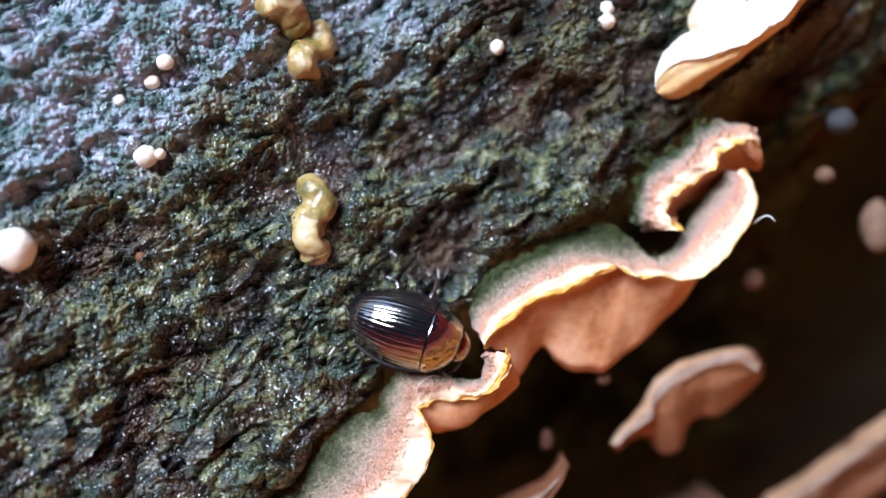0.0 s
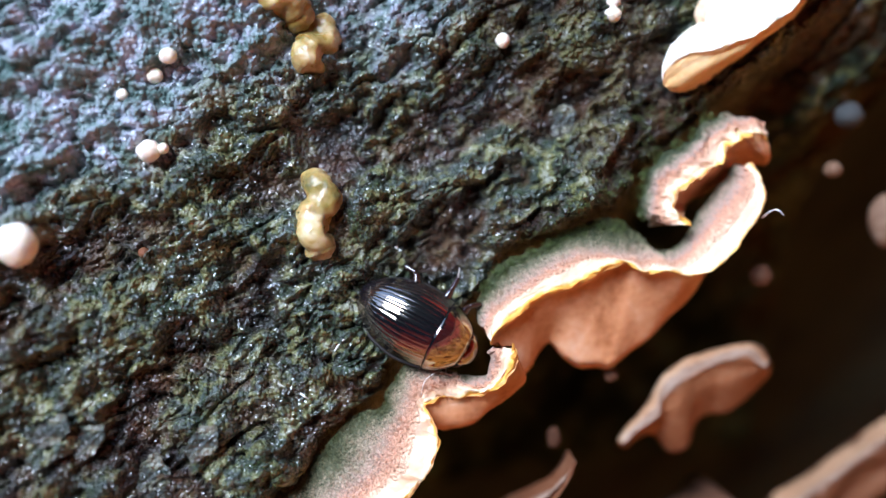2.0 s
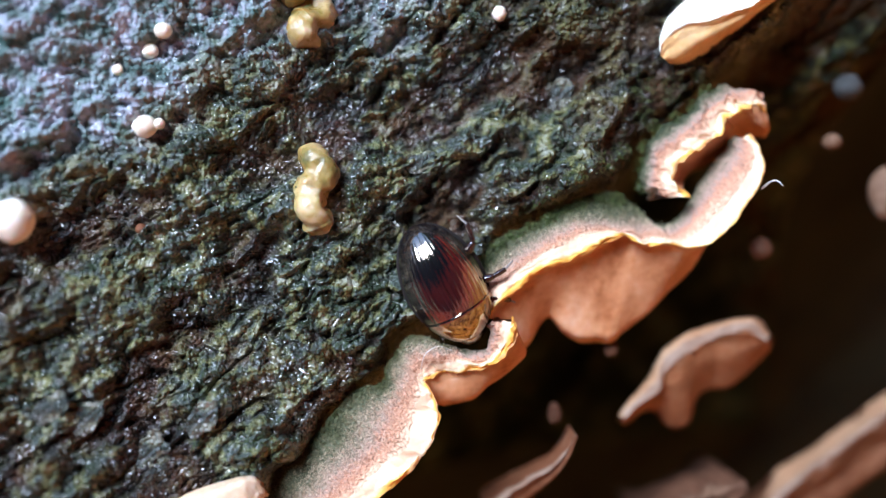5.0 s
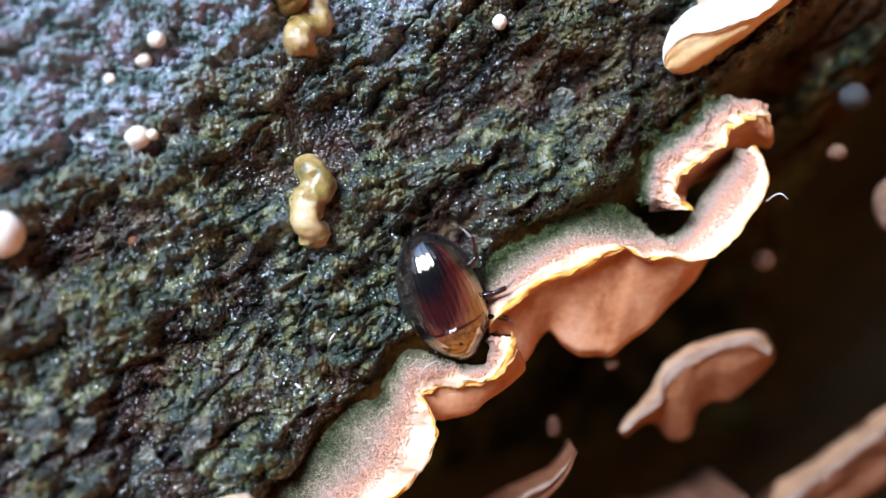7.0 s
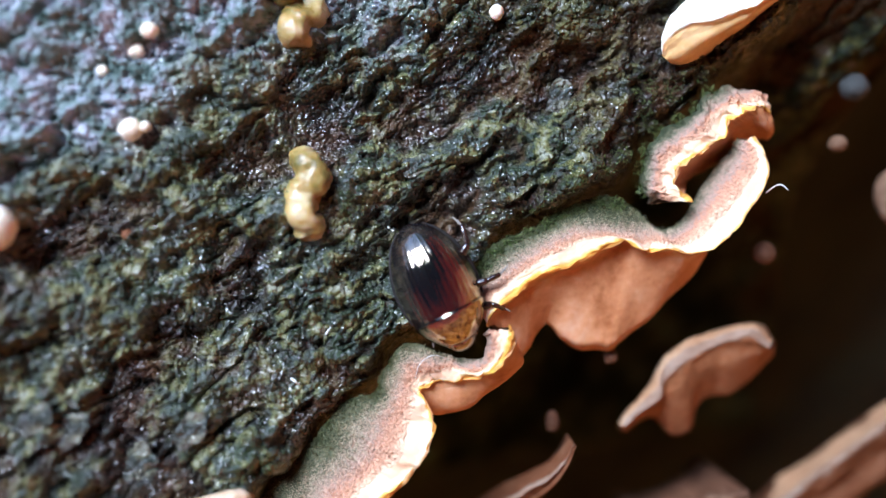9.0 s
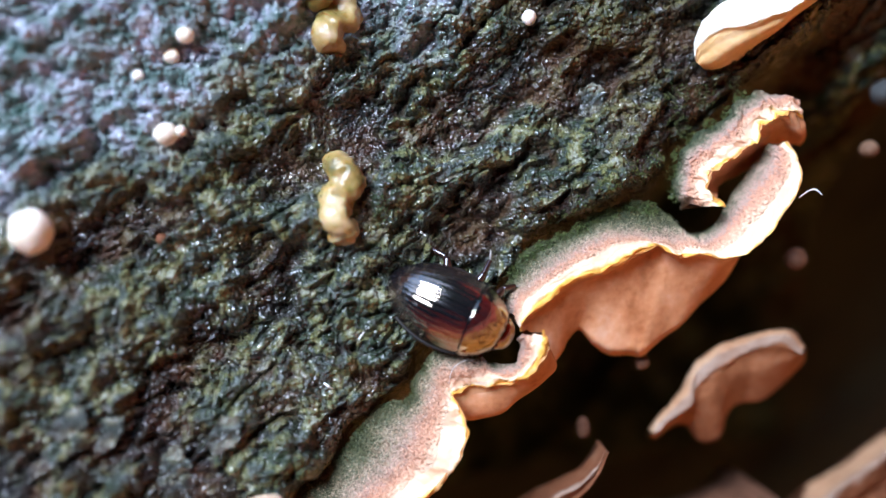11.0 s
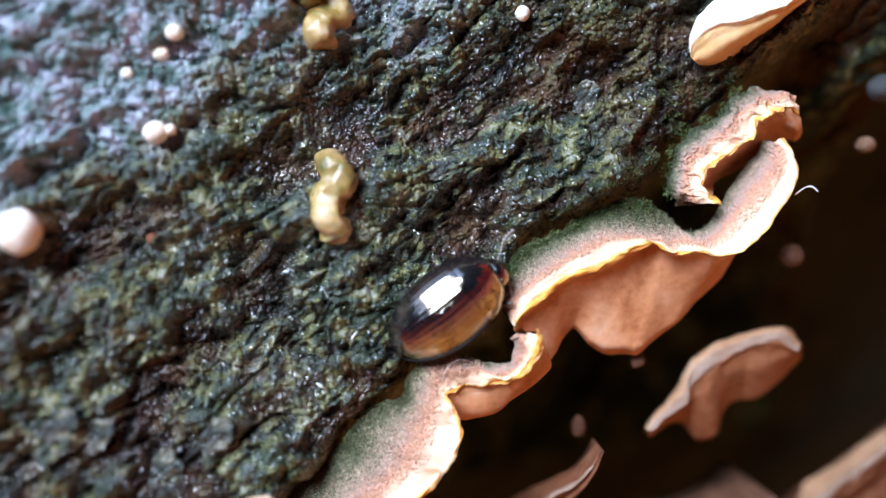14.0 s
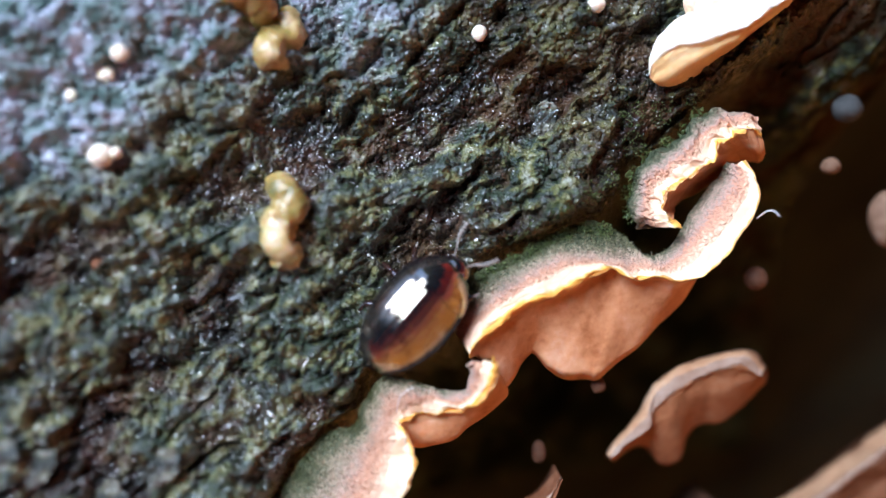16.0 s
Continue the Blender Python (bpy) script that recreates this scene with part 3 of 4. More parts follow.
def shelf(name, label, rim, reach, fall, sizes=None, deep=4.0, **kw):
    """A simple bracket: its rim curve, the way from rim to attachment on the cap, how far the underside shows below the rim, and how much of it at each place."""
    rim = np.asarray(rim, float)
    reach, fall = np.asarray(reach, float), np.asarray(fall, float)
    n = len(rim)
    size = np.asarray(sizes if sizes else [0.15] + [1] * (n - 2) + [0.15], float)[:, None]
    attach, cap = rim + reach * (0.4 + 0.6 * size), rim + reach * 0.4 * size + np.array([0, 0, 0.15])
    low, foot = rim + fall * 0.7 * size, rim + fall * size + np.array([0, 0, -deep])
    return bracket(name, label, [attach, cap, rim, low, foot], thick=0.1, **kw)


LOWER_ATTACH = [(-11.30, -15.62, -0.20), (-9.27, -13.25, -0.20), (-7.91, -11.53, -0.20), (-6.42, -10.21, -0.20), (-5.60, -9.15, -0.20), (-4.52, -8.23, -0.20), (-3.17, -7.43, -0.10), (-2.75, -6.42, 0.00), (-2.21, -5.71, 0.00), (-1.27, -5.48, 0.00), (-0.08, -5.96, 0.10), (1.16, -6.29, 0.20), (1.79, -6.02, 0.30), (1.84, -5.22, 0.50), (2.00, -4.73, 0.70)]
LOWER_CAP = [(-8.76, -16.07, 0.60), (-7.15, -13.99, 0.60), (-5.69, -12.57, 0.60), (-4.23, -11.27, 0.60), (-3.43, -10.36, 0.60), (-2.89, -9.32, 0.60), (-2.30, -8.42, 0.55), (-1.87, -7.51, 0.50), (-1.50, -6.81, 0.40), (-0.62, -6.40, 0.40), (0.35, -6.41, 0.50), (1.40, -6.48, 0.70), (2.07, -6.04, 1.00), (2.22, -5.21, 1.30), (2.29, -4.71, 1.10)]
LOWER_RIM = [(-6.34, -15.48, 0.90), (-4.81, -13.44, 0.90), (-3.78, -12.86, 0.90), (-2.65, -11.99, 0.90), (-1.54, -10.96, 0.90), (-0.90, -9.85, 0.90), (-0.73, -8.81, 0.85), (-0.98, -7.88, 0.75), (-1.16, -7.46, 0.30), (-0.39, -7.06, 0.20), (0.56, -6.95, 0.40), (1.55, -6.65, 0.80), (2.34, -6.10, 1.20), (2.73, -5.34, 1.40), (2.63, -4.66, 1.10)]
LOWER_UNDER = [(-6.77, -15.72, -0.30), (-5.19, -13.60, -0.30), (-4.11, -13.02, -0.30), (-2.98, -12.07, -0.30), (-1.89, -10.96, -0.30), (-1.23, -9.84, -0.30), (-1.01, -8.97, -0.50), (-0.79, -8.85, -0.80), (-0.36, -8.94, -1.00), (0.43, -8.76, -1.00), (1.28, -8.45, -1.00), (1.98, -7.86, -0.80), (3.16, -6.98, -0.50), (3.61, -6.17, 0.10), (2.82, -4.85, 0.60)]
LOWER_FOOT = [(-7.93, -16.10, -2.50), (-6.35, -13.73, -2.50), (-5.30, -12.99, -2.50), (-4.22, -11.79, -2.50), (-3.08, -10.54, -2.50), (-2.33, -9.57, -2.50), (-1.65, -8.88, -2.50), (-1.09, -8.88, -2.50), (-0.53, -8.89, -2.50), (0.21, -8.68, -2.50), (1.06, -8.35, -2.50), (1.91, -7.74, -2.50), (3.27, -6.98, -2.50), (3.68, -6.23, -2.00), (2.89, -5.03, -0.40)]
bracket("bracket_fungus", "pale orange crust fungus with a grey-green felted cap on wet bark", [LOWER_ATTACH, LOWER_CAP, LOWER_RIM, LOWER_UNDER, LOWER_FOOT], seed=1, steps=200, amount=0.22, wave=0.09, tone=[0, 0, 0, 0, 0.05, 0.1, 0.2, 0.4, 0.6], thick=[0.14, 0.14, 0.14, 0.16, 0.3, 0.4], felt=20000)

UPPER_ATTACH = [(1.42, -3.71, -0.20), (1.38, -2.91, -0.40), (1.68, -1.90, -0.70), (2.43, -0.96, -0.90), (3.54, -0.51, -1.00), (4.64, -0.03, -1.10), (5.62, 0.65, -1.20), (6.75, 1.06, -1.40), (8.02, 1.19, -1.60), (9.26, 0.50, -1.90), (9.99, -0.28, -2.10), (11.07, -0.28, -2.30), (11.80, 0.49, -2.40), (12.38, 1.55, -2.40), (13.15, 2.58, -2.40), (13.80, 3.33, -2.40), (13.98, 3.76, -2.30), (14.12, 3.97, -2.20)]
UPPER_CAP = [(1.71, -4.01, 0.30), (1.94, -3.28, 0.10), (2.43, -2.79, 0.00), (3.36, -1.97, -0.10), (4.44, -1.21, -0.15), (5.60, -0.67, -0.20), (6.49, -0.46, -0.20), (7.65, -0.50, -0.40), (8.73, -0.61, -0.70), (9.60, -0.72, -1.00), (10.22, -0.78, -1.10), (11.07, -0.76, -1.20), (12.06, -0.06, -1.30), (12.81, 0.97, -1.30), (13.59, 1.92, -1.30), (14.21, 2.73, -1.30), (14.41, 3.37, -1.40), (14.32, 3.78, -1.60)]
UPPER_RIM = [(1.88, -4.43, 0.50), (2.19, -3.83, 0.35), (2.94, -3.18, 0.25), (3.76, -2.51, 0.15), (5.02, -1.89, 0.10), (6.22, -1.53, 0.05), (7.18, -1.01, -0.05), (8.15, -0.78, -0.25), (9.13, -1.14, -0.35), (9.56, -1.27, -0.60), (10.41, -1.17, -0.75), (11.37, -1.43, -0.80), (12.33, -1.22, -0.85), (13.39, -0.42, -0.90), (14.33, 0.73, -0.90), (15.06, 2.01, -1.00), (15.03, 3.12, -1.20), (14.64, 3.90, -1.50)]
UPPER_UNDER = [(2.37, -4.83, -0.30), (2.90, -4.47, -0.50), (3.73, -3.62, -0.60), (4.56, -3.07, -0.70), (5.52, -2.60, -0.80), (6.76, -2.13, -0.90), (7.69, -1.54, -1.00), (8.47, -1.22, -1.10), (9.15, -1.56, -1.25), (9.81, -1.73, -1.40), (10.60, -1.85, -1.60), (11.34, -2.02, -1.80), (12.17, -1.70, -2.10), (13.27, -0.82, -2.40), (14.33, 0.61, -2.50), (15.03, 1.98, -2.50), (15.04, 2.93, -2.50), (14.70, 3.70, -2.30)]
UPPER_FOOT = [(3.21, -6.02, -1.20), (3.66, -6.35, -1.80), (4.11, -5.97, -2.10), (4.62, -5.10, -2.30), (5.08, -4.89, -2.40), (5.65, -5.66, -2.50), (6.55, -6.19, -2.60), (7.47, -6.15, -2.70), (8.05, -6.17, -2.80), (8.89, -5.57, -3.00), (10.06, -4.74, -3.10), (11.03, -3.73, -3.30), (12.24, -2.67, -3.50), (13.00, -1.61, -3.80), (14.10, 0.55, -4.00), (14.82, 1.99, -4.00), (14.88, 2.90, -3.80), (14.70, 3.64, -3.20)]
bracket("bracket_fungus", "pale orange crust fungus with a curled wavy bright rim", [UPPER_ATTACH, UPPER_CAP, UPPER_RIM, UPPER_UNDER, UPPER_FOOT], seed=2, steps=260, amount=0.12, wave=0.07, thick=[0.3, 0.46, 0.5, 0.42, 0.25, 0.15, 0.15, 0.15, 0.12], tone=[0.35, -0.1, -0.1, -0.1, -0.15, 0.02, 0.2, 0.24, 0.24, 0.26], felt=11000)

FLAP_ATTACH = [(9.92, 0.95, -2.10), (9.53, 1.54, -1.80), (9.47, 2.70, -1.70), (9.90, 3.68, -1.60), (10.85, 4.49, -1.60), (11.93, 5.15, -1.70), (12.69, 6.05, -1.80), (13.53, 6.24, -2.00), (14.34, 6.15, -2.20), (15.47, 6.07, -2.50)]
FLAP_CAP = [(10.33, 1.11, -1.20), (9.98, 1.68, -1.10), (10.00, 2.58, -1.10), (10.42, 3.35, -1.00), (11.30, 4.02, -1.00), (12.18, 4.61, -1.00), (12.93, 5.37, -1.10), (13.67, 5.68, -1.20), (14.59, 5.80, -1.50), (15.47, 5.83, -1.90)]
FLAP_RIM = [(11.34, 0.99, -0.90), (10.78, 1.40, -0.80), (10.74, 2.10, -0.80), (11.10, 2.80, -0.80), (11.97, 3.33, -0.80), (12.85, 4.04, -0.90), (13.46, 4.75, -1.00), (14.12, 5.17, -1.10), (14.90, 5.44, -1.30), (15.58, 5.16, -1.70)]
FLAP_UNDER = [(11.39, 1.33, -1.50), (11.25, 1.77, -1.80), (11.55, 2.32, -2.10), (12.17, 2.78, -2.30), (13.05, 3.28, -2.40), (13.93, 3.96, -2.50), (14.50, 4.46, -2.50), (15.06, 4.56, -2.50), (15.64, 4.32, -2.40), (15.88, 4.51, -2.20)]
FLAP_FOOT = [(11.79, 1.69, -2.60), (12.00, 1.95, -3.00), (12.49, 2.25, -3.30), (13.18, 2.55, -3.50), (14.10, 3.07, -3.70), (14.89, 3.71, -3.80), (15.36, 4.05, -3.80), (15.77, 4.10, -3.80), (16.04, 4.07, -3.60), (16.06, 4.36, -2.80)]
bracket("bracket_fungus", "small reddish-brown crust fungus flap curling over a dark hollow", [FLAP_ATTACH, FLAP_CAP, FLAP_RIM, FLAP_UNDER, FLAP_FOOT], seed=3, steps=140, thick=0.16, amount=0.26, wave=0.24, tone=[0.3, 0.06, 0.0, 0.0, 0.0, 0.02, 0.15, 0.3, 0.45], felt=0)

TOP_ATTACH = [(10.38, 8.82, -0.90), (10.76, 9.59, -0.90), (11.50, 10.30, -0.90), (12.32, 10.74, -0.90), (13.28, 11.15, -0.90), (14.27, 11.75, -1.00), (15.09, 12.29, -1.00), (16.08, 12.98, -1.10), (17.21, 13.78, -1.20), (18.39, 14.67, -1.40), (19.86, 15.84, -1.60)]
TOP_CAP = [(10.06, 8.15, -0.20), (10.23, 8.76, 0.00), (10.89, 9.42, 0.15), (12.00, 9.73, 0.20), (13.07, 10.05, 0.20), (13.97, 10.37, 0.20), (14.86, 10.82, 0.10), (15.66, 11.47, 0.10), (16.61, 12.13, 0.00), (17.61, 13.18, -0.10), (19.04, 14.59, -0.30)]
TOP_RIM = [(10.07, 7.60, -0.10), (10.24, 8.35, 0.20), (11.12, 8.89, 0.40), (12.22, 9.10, 0.45), (13.15, 9.36, 0.45), (13.95, 9.63, 0.45), (14.76, 10.01, 0.40), (15.49, 10.54, 0.30), (16.32, 11.17, 0.20), (17.13, 12.13, 0.10), (18.42, 13.45, -0.10)]
TOP_UNDER = [(10.43, 7.32, -0.40), (11.00, 7.42, -0.30), (11.78, 7.88, -0.20), (12.59, 8.31, -0.20), (13.34, 8.74, -0.20), (14.02, 9.12, -0.20), (14.72, 9.60, -0.30), (15.78, 10.30, -0.40), (16.55, 10.97, -0.50), (17.41, 12.05, -0.50), (18.67, 13.33, -0.60)]
TOP_FOOT = [(10.83, 7.37, -1.40), (11.59, 7.29, -1.60), (12.48, 7.74, -1.80), (13.26, 8.31, -2.00), (14.05, 8.79, -2.20), (14.73, 9.23, -2.40), (15.41, 9.77, -2.60), (16.56, 10.61, -2.80), (17.30, 11.24, -2.80), (18.24, 12.49, -2.80), (19.52, 13.83, -2.80)]
bracket("bracket_fungus", "cream bracket fungus with a bright smooth cap and ochre underside", [TOP_ATTACH, TOP_CAP, TOP_RIM, TOP_UNDER, TOP_FOOT], seed=4, amount=0.06, wave=0.03, materials=(PALE, PALE, OCHRE), felt=0, thick=0.1)
TOPLOBE_ATTACH = [(13.03, 10.33, -0.80), (13.79, 10.93, -0.80), (14.20, 11.42, -0.80), (14.56, 11.86, -0.80), (14.88, 12.46, -0.80)]
TOPLOBE_CAP = [(12.46, 10.43, -0.50), (12.78, 11.02, -0.50), (13.16, 11.78, -0.50), (13.70, 12.54, -0.50), (14.52, 13.16, -0.50)]
TOPLOBE_RIM = [(12.16, 10.55, -0.80), (12.10, 11.10, -0.80), (12.38, 11.86, -0.80), (12.92, 12.73, -0.80), (14.07, 13.66, -0.80)]
TOPLOBE_UNDER = [(12.43, 10.79, -1.60), (12.54, 11.34, -1.60), (12.81, 12.12, -1.60), (13.37, 12.90, -1.60), (14.45, 13.79, -1.60)]
TOPLOBE_FOOT = [(13.06, 11.02, -2.60), (13.37, 11.53, -2.60), (13.71, 12.27, -2.60), (14.17, 12.95, -2.60), (15.04, 13.77, -2.60)]
bracket("bracket_fungus", "small cream and yellow lobe grown against a larger bracket", [TOPLOBE_ATTACH, TOPLOBE_CAP, TOPLOBE_RIM, TOPLOBE_UNDER, TOPLOBE_FOOT], seed=14, steps=60, amount=0.08, wave=0.04, materials=(PALE, CREAM, OCHRE), felt=0, thick=0.2)

FAR_ATTACH = [(9.46, -10.95, -8.00), (10.41, -9.81, -8.00), (11.36, -8.74, -8.00), (11.89, -7.73, -8.00), (12.74, -6.91, -8.00), (13.82, -6.34, -8.00), (15.08, -5.90, -8.00), (16.31, -5.65, -8.00), (17.22, -5.80, -8.00), (17.98, -6.53, -8.00)]
FAR_CAP = [(8.71, -10.11, -4.80), (9.60, -9.04, -4.80), (10.49, -8.03, -4.80), (11.00, -7.08, -4.80), (11.80, -6.31, -4.80), (12.80, -5.78, -4.80), (13.99, -5.36, -4.80), (15.15, -5.13, -4.80), (16.01, -5.28, -4.80), (16.72, -5.96, -4.80)]
FAR_RIM = [(8.84, -10.22, -4.20), (9.78, -9.46, -4.20), (10.72, -8.64, -4.20), (11.13, -7.64, -4.20), (11.89, -6.91, -4.20), (12.77, -6.41, -4.20), (13.88, -6.03, -4.20), (14.82, -5.71, -4.20), (15.55, -5.77, -4.20), (16.37, -6.35, -4.20)]
FAR_UNDER = [(9.11, -10.55, -5.20), (10.04, -9.83, -5.20), (10.88, -9.41, -5.20), (11.47, -9.31, -5.20), (12.32, -8.81, -5.20), (12.97, -7.96, -5.20), (13.86, -7.51, -5.20), (14.89, -7.28, -5.20), (15.84, -6.89, -5.20), (16.78, -6.63, -5.20)]
FAR_FOOT = [(9.53, -11.05, -7.00), (10.46, -10.37, -7.00), (11.20, -10.37, -7.00), (12.01, -11.20, -7.00), (12.97, -10.96, -7.00), (13.37, -9.72, -7.00), (14.05, -9.19, -7.00), (15.20, -9.04, -7.00), (16.37, -8.17, -7.00), (17.46, -7.03, -7.00)]
bracket("bracket_fungus", "tan bracket fungus with a lobed underside in shade", [FAR_ATTACH, FAR_CAP, FAR_RIM, FAR_UNDER, FAR_FOOT], materials=(SHADE_TAN, BLUSH, TAN_UNDER), seed=5, steps=110, felt=0, amount=0.14, wave=0.08, thick=0.1)
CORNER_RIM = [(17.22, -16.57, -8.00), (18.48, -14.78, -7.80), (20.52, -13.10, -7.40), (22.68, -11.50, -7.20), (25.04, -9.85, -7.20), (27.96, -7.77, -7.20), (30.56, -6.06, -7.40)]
shelf("bracket_fungus", "large tan bracket fungus with a pale edge low on the log", CORNER_RIM, (0.1, 0.0, -2.6), (2.6, -4.4, -4.0), deep=9, materials=(SHADE_TAN, BLUSH, SHADE_BROWN), seed=6, steps=110, felt=0)
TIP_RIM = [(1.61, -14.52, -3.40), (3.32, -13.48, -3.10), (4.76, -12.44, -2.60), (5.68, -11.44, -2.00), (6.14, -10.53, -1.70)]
shelf("bracket_fungus", "slim upturned crust fungus with a pale tip", TIP_RIM, (-0.05, 0.1, -2.5), (0.5, -0.9, -1.0), [1.5, 1.4, 1.0, 0.5, 0.1], deep=3, materials=(SHADE_BROWN, BLUSH, SHADE_BROWN), seed=7, steps=70, felt=0, amount=0.1)
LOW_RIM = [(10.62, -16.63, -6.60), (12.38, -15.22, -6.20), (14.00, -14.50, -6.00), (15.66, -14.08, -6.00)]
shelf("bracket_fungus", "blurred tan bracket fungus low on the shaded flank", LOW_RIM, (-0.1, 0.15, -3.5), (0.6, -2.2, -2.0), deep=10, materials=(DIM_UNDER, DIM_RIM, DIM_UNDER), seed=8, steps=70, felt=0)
LOBE_ATTACH = [(-14.37, -14.37, 2.20),(-13.24, -13.08, 2.40),(-12.19, -12.37, 2.50),(-10.85, -11.79, 2.50),(-9.61, -11.46, 2.40),(-8.79, -11.41, 2.30),(-8.51, -11.62, 2.20)]
LOBE_CAP = [(-13.67, -14.42, 2.80),(-12.57, -13.27, 3.10),(-11.60, -12.59, 3.20),(-10.40, -11.97, 3.20),(-9.28, -11.57, 3.10),(-8.64, -11.48, 2.80),(-8.37, -11.66, 2.50)]
LOBE_RIM = [(-12.38, -15.14, 2.90),(-11.55, -14.08, 3.20),(-10.72, -13.43, 3.30),(-9.78, -12.81, 3.30),(-8.95, -12.37, 3.10),(-8.41, -12.11, 2.70),(-8.27, -11.92, 2.40)]
LOBE_UNDER = [(-12.30, -15.56, 2.30),(-11.51, -14.66, 2.40),(-10.68, -14.02, 2.50),(-9.71, -13.41, 2.50),(-8.90, -12.88, 2.40),(-8.41, -12.48, 2.20),(-8.32, -12.16, 2.10)]
LOBE_FOOT = [(-12.57, -16.13, 1.00),(-11.79, -15.24, 1.00),(-10.95, -14.61, 1.00),(-9.95, -13.99, 1.00),(-9.09, -13.41, 1.00),(-8.59, -12.94, 1.00),(-8.51, -12.57, 1.00)]
bracket("bracket_fungus", "small pale crust fungus lobe beside mossy bark", [LOBE_ATTACH, LOBE_CAP, LOBE_RIM, LOBE_UNDER, LOBE_FOOT], seed=9, steps=80, amount=0.06, felt=0, materials=(CREAM, CREAM, HYMENIUM))


# ---- small fruit bodies ----
def bud(centre, radii, label, seed, mat=BUD, twin=None):
    c = np.asarray(centre, float)
    if across(c[0], c[1]) < 2.5:
        c = settled(c, radii[2] * 0.55)
    t = thing("fungus_bud", c, label, "fungus", "young fungus buds on the bark")
    put("head", *blob((0, 0, 0), radii, seed), mat, t)
    if twin is not None:
        put("side_head", *blob(twin[:3], (twin[3],) * 3, seed + 5, n=14), mat, t)
    floor = max(bark_at(c[0], c[1]) - 0.3 - c[2], -9.0)
    back = (c - EYE) / np.linalg.norm(c - EYE)
    put("stem", *tube([back * max(-floor, radii[2] * 0.8), back * radii[2] * 0.3], [radii[0] * 0.3, radii[0] * 0.45]), mat, t)
    return t


bud((-13.40, 4.18, 2.20), (.54, .5, .48), "cream rounded fungus bud with a tiny side bud on wet bark", 1, twin=(.66, .1, .05, .25))
bud((-13.27, 7.63, 1.70), (.38, .35, .34), "cream rounded fungus bud on wet bark", 2)
bud((-12.68, 8.53, 1.70), (.39, .37, .36), "cream rounded fungus bud on wet bark", 3)
bud((-14.68, 6.75, 1.90), (.26, .26, .2), "dull cream fungus bud on wet bark", 4)
bud((-19.13, -0.03, 2.60), (.95, .95, .8), "large cream rounded fungus bud on wet bark", 5)
bud((2.55, 9.50, 0.30), (.34, .36, .3), "small white fungus bud on dark bark", 6)
bud((7.73, 10.75, 0.20), (.4, .38, .4), "small white and ochre fungus bud on dark bark", 7, twin=(-.02, .6, -.2, .42))
bud((-13.83, -0.36, 1.50), (.26, .24, .22), "tiny pinkish fungus bud on wet bark", 21, SHADE_BROWN)
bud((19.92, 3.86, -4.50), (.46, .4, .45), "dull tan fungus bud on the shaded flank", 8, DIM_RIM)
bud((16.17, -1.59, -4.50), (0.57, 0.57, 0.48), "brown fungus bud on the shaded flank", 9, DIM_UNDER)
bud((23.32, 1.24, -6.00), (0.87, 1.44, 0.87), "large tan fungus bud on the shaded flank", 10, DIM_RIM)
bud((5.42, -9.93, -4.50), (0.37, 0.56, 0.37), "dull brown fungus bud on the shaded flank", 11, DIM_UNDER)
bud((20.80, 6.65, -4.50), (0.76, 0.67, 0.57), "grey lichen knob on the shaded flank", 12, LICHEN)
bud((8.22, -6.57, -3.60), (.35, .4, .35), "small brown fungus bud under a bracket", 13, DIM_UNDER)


def jelly(label, spines, seed):
    """Lumpy lobes grown into one another: each a fat, knobbly tube."""
    t = None
    for k, spine in enumerate(spines):
        pts = np.array([settled(p[:3], 0.35 * p[3]) for p in spine])
        if t is None:
            base = pts[0]
            t = thing("jelly_fungus", base, label, "fungus", "yellow jelly fungi on the bark")
        n, sides = 70, 36
        v, f = tube(pts, [p[3] for p in spine], sides, n)
        v = v.reshape(n, sides, 3)
        mid = v.mean(1, keepdims=True)
        taper = np.sqrt(np.clip(np.minimum(np.arange(n), n - 1 - np.arange(n)) / 9.0, 0.02, 1))[:, None, None]
        lump = np.array([[1 + 0.45 * noise.noise(Vector(q) * 1.1 + Vector((seed, 0, k))) + 0.16 * noise.noise(Vector(q) * 3.0) for q in row] for row in v])
        v = mid + (v - mid) * taper * lump[..., None]
        put("lobe", v.reshape(-1, 3) - base, f, YELLOW, t)
    return t


jelly("lumpy ochre-yellow jelly fungus on dark bark", [[(-6.32, 3.41, 0.60,.45),(-6.13, 2.80, 0.60,.75),(-5.84, 2.08, 0.80,.85),(-6.17, 1.21, 0.70,.75),(-6.24, 0.42, 0.60,.55),(-5.84, -0.24, 0.80,.72),(-5.74, -0.63, 0.80,.5)]], 3)
jelly("lumpy ochre-yellow jelly fungus on dark bark", [[(-8.17, 12.12, 1.30,.7),(-7.60, 11.34, 1.30,1.0),(-6.88, 10.59, 1.20,.7),(-7.09, 9.67, 1.20,.6)], [(-5.63, 10.59, 1.20,.5),(-5.70, 9.52, 1.30,.75),(-6.33, 8.64, 1.40,.85),(-7.14, 8.58, 1.20,.55)]], 13)


# ---- flecks and fibres ----
def fibre(points, radius, label, name="fibre"):
    c = np.asarray(points, float)
    if across(c[0][0], c[0][1]) < 2.5:
        c = np.array([settled(k, 0.08) for k in c])
    t = thing(name, c[0], label, "fibre", "pale fibres")
    put("strand", *tube(c - c[0], [radius, radius, radius * 0.5], 6), FIBRE, t)


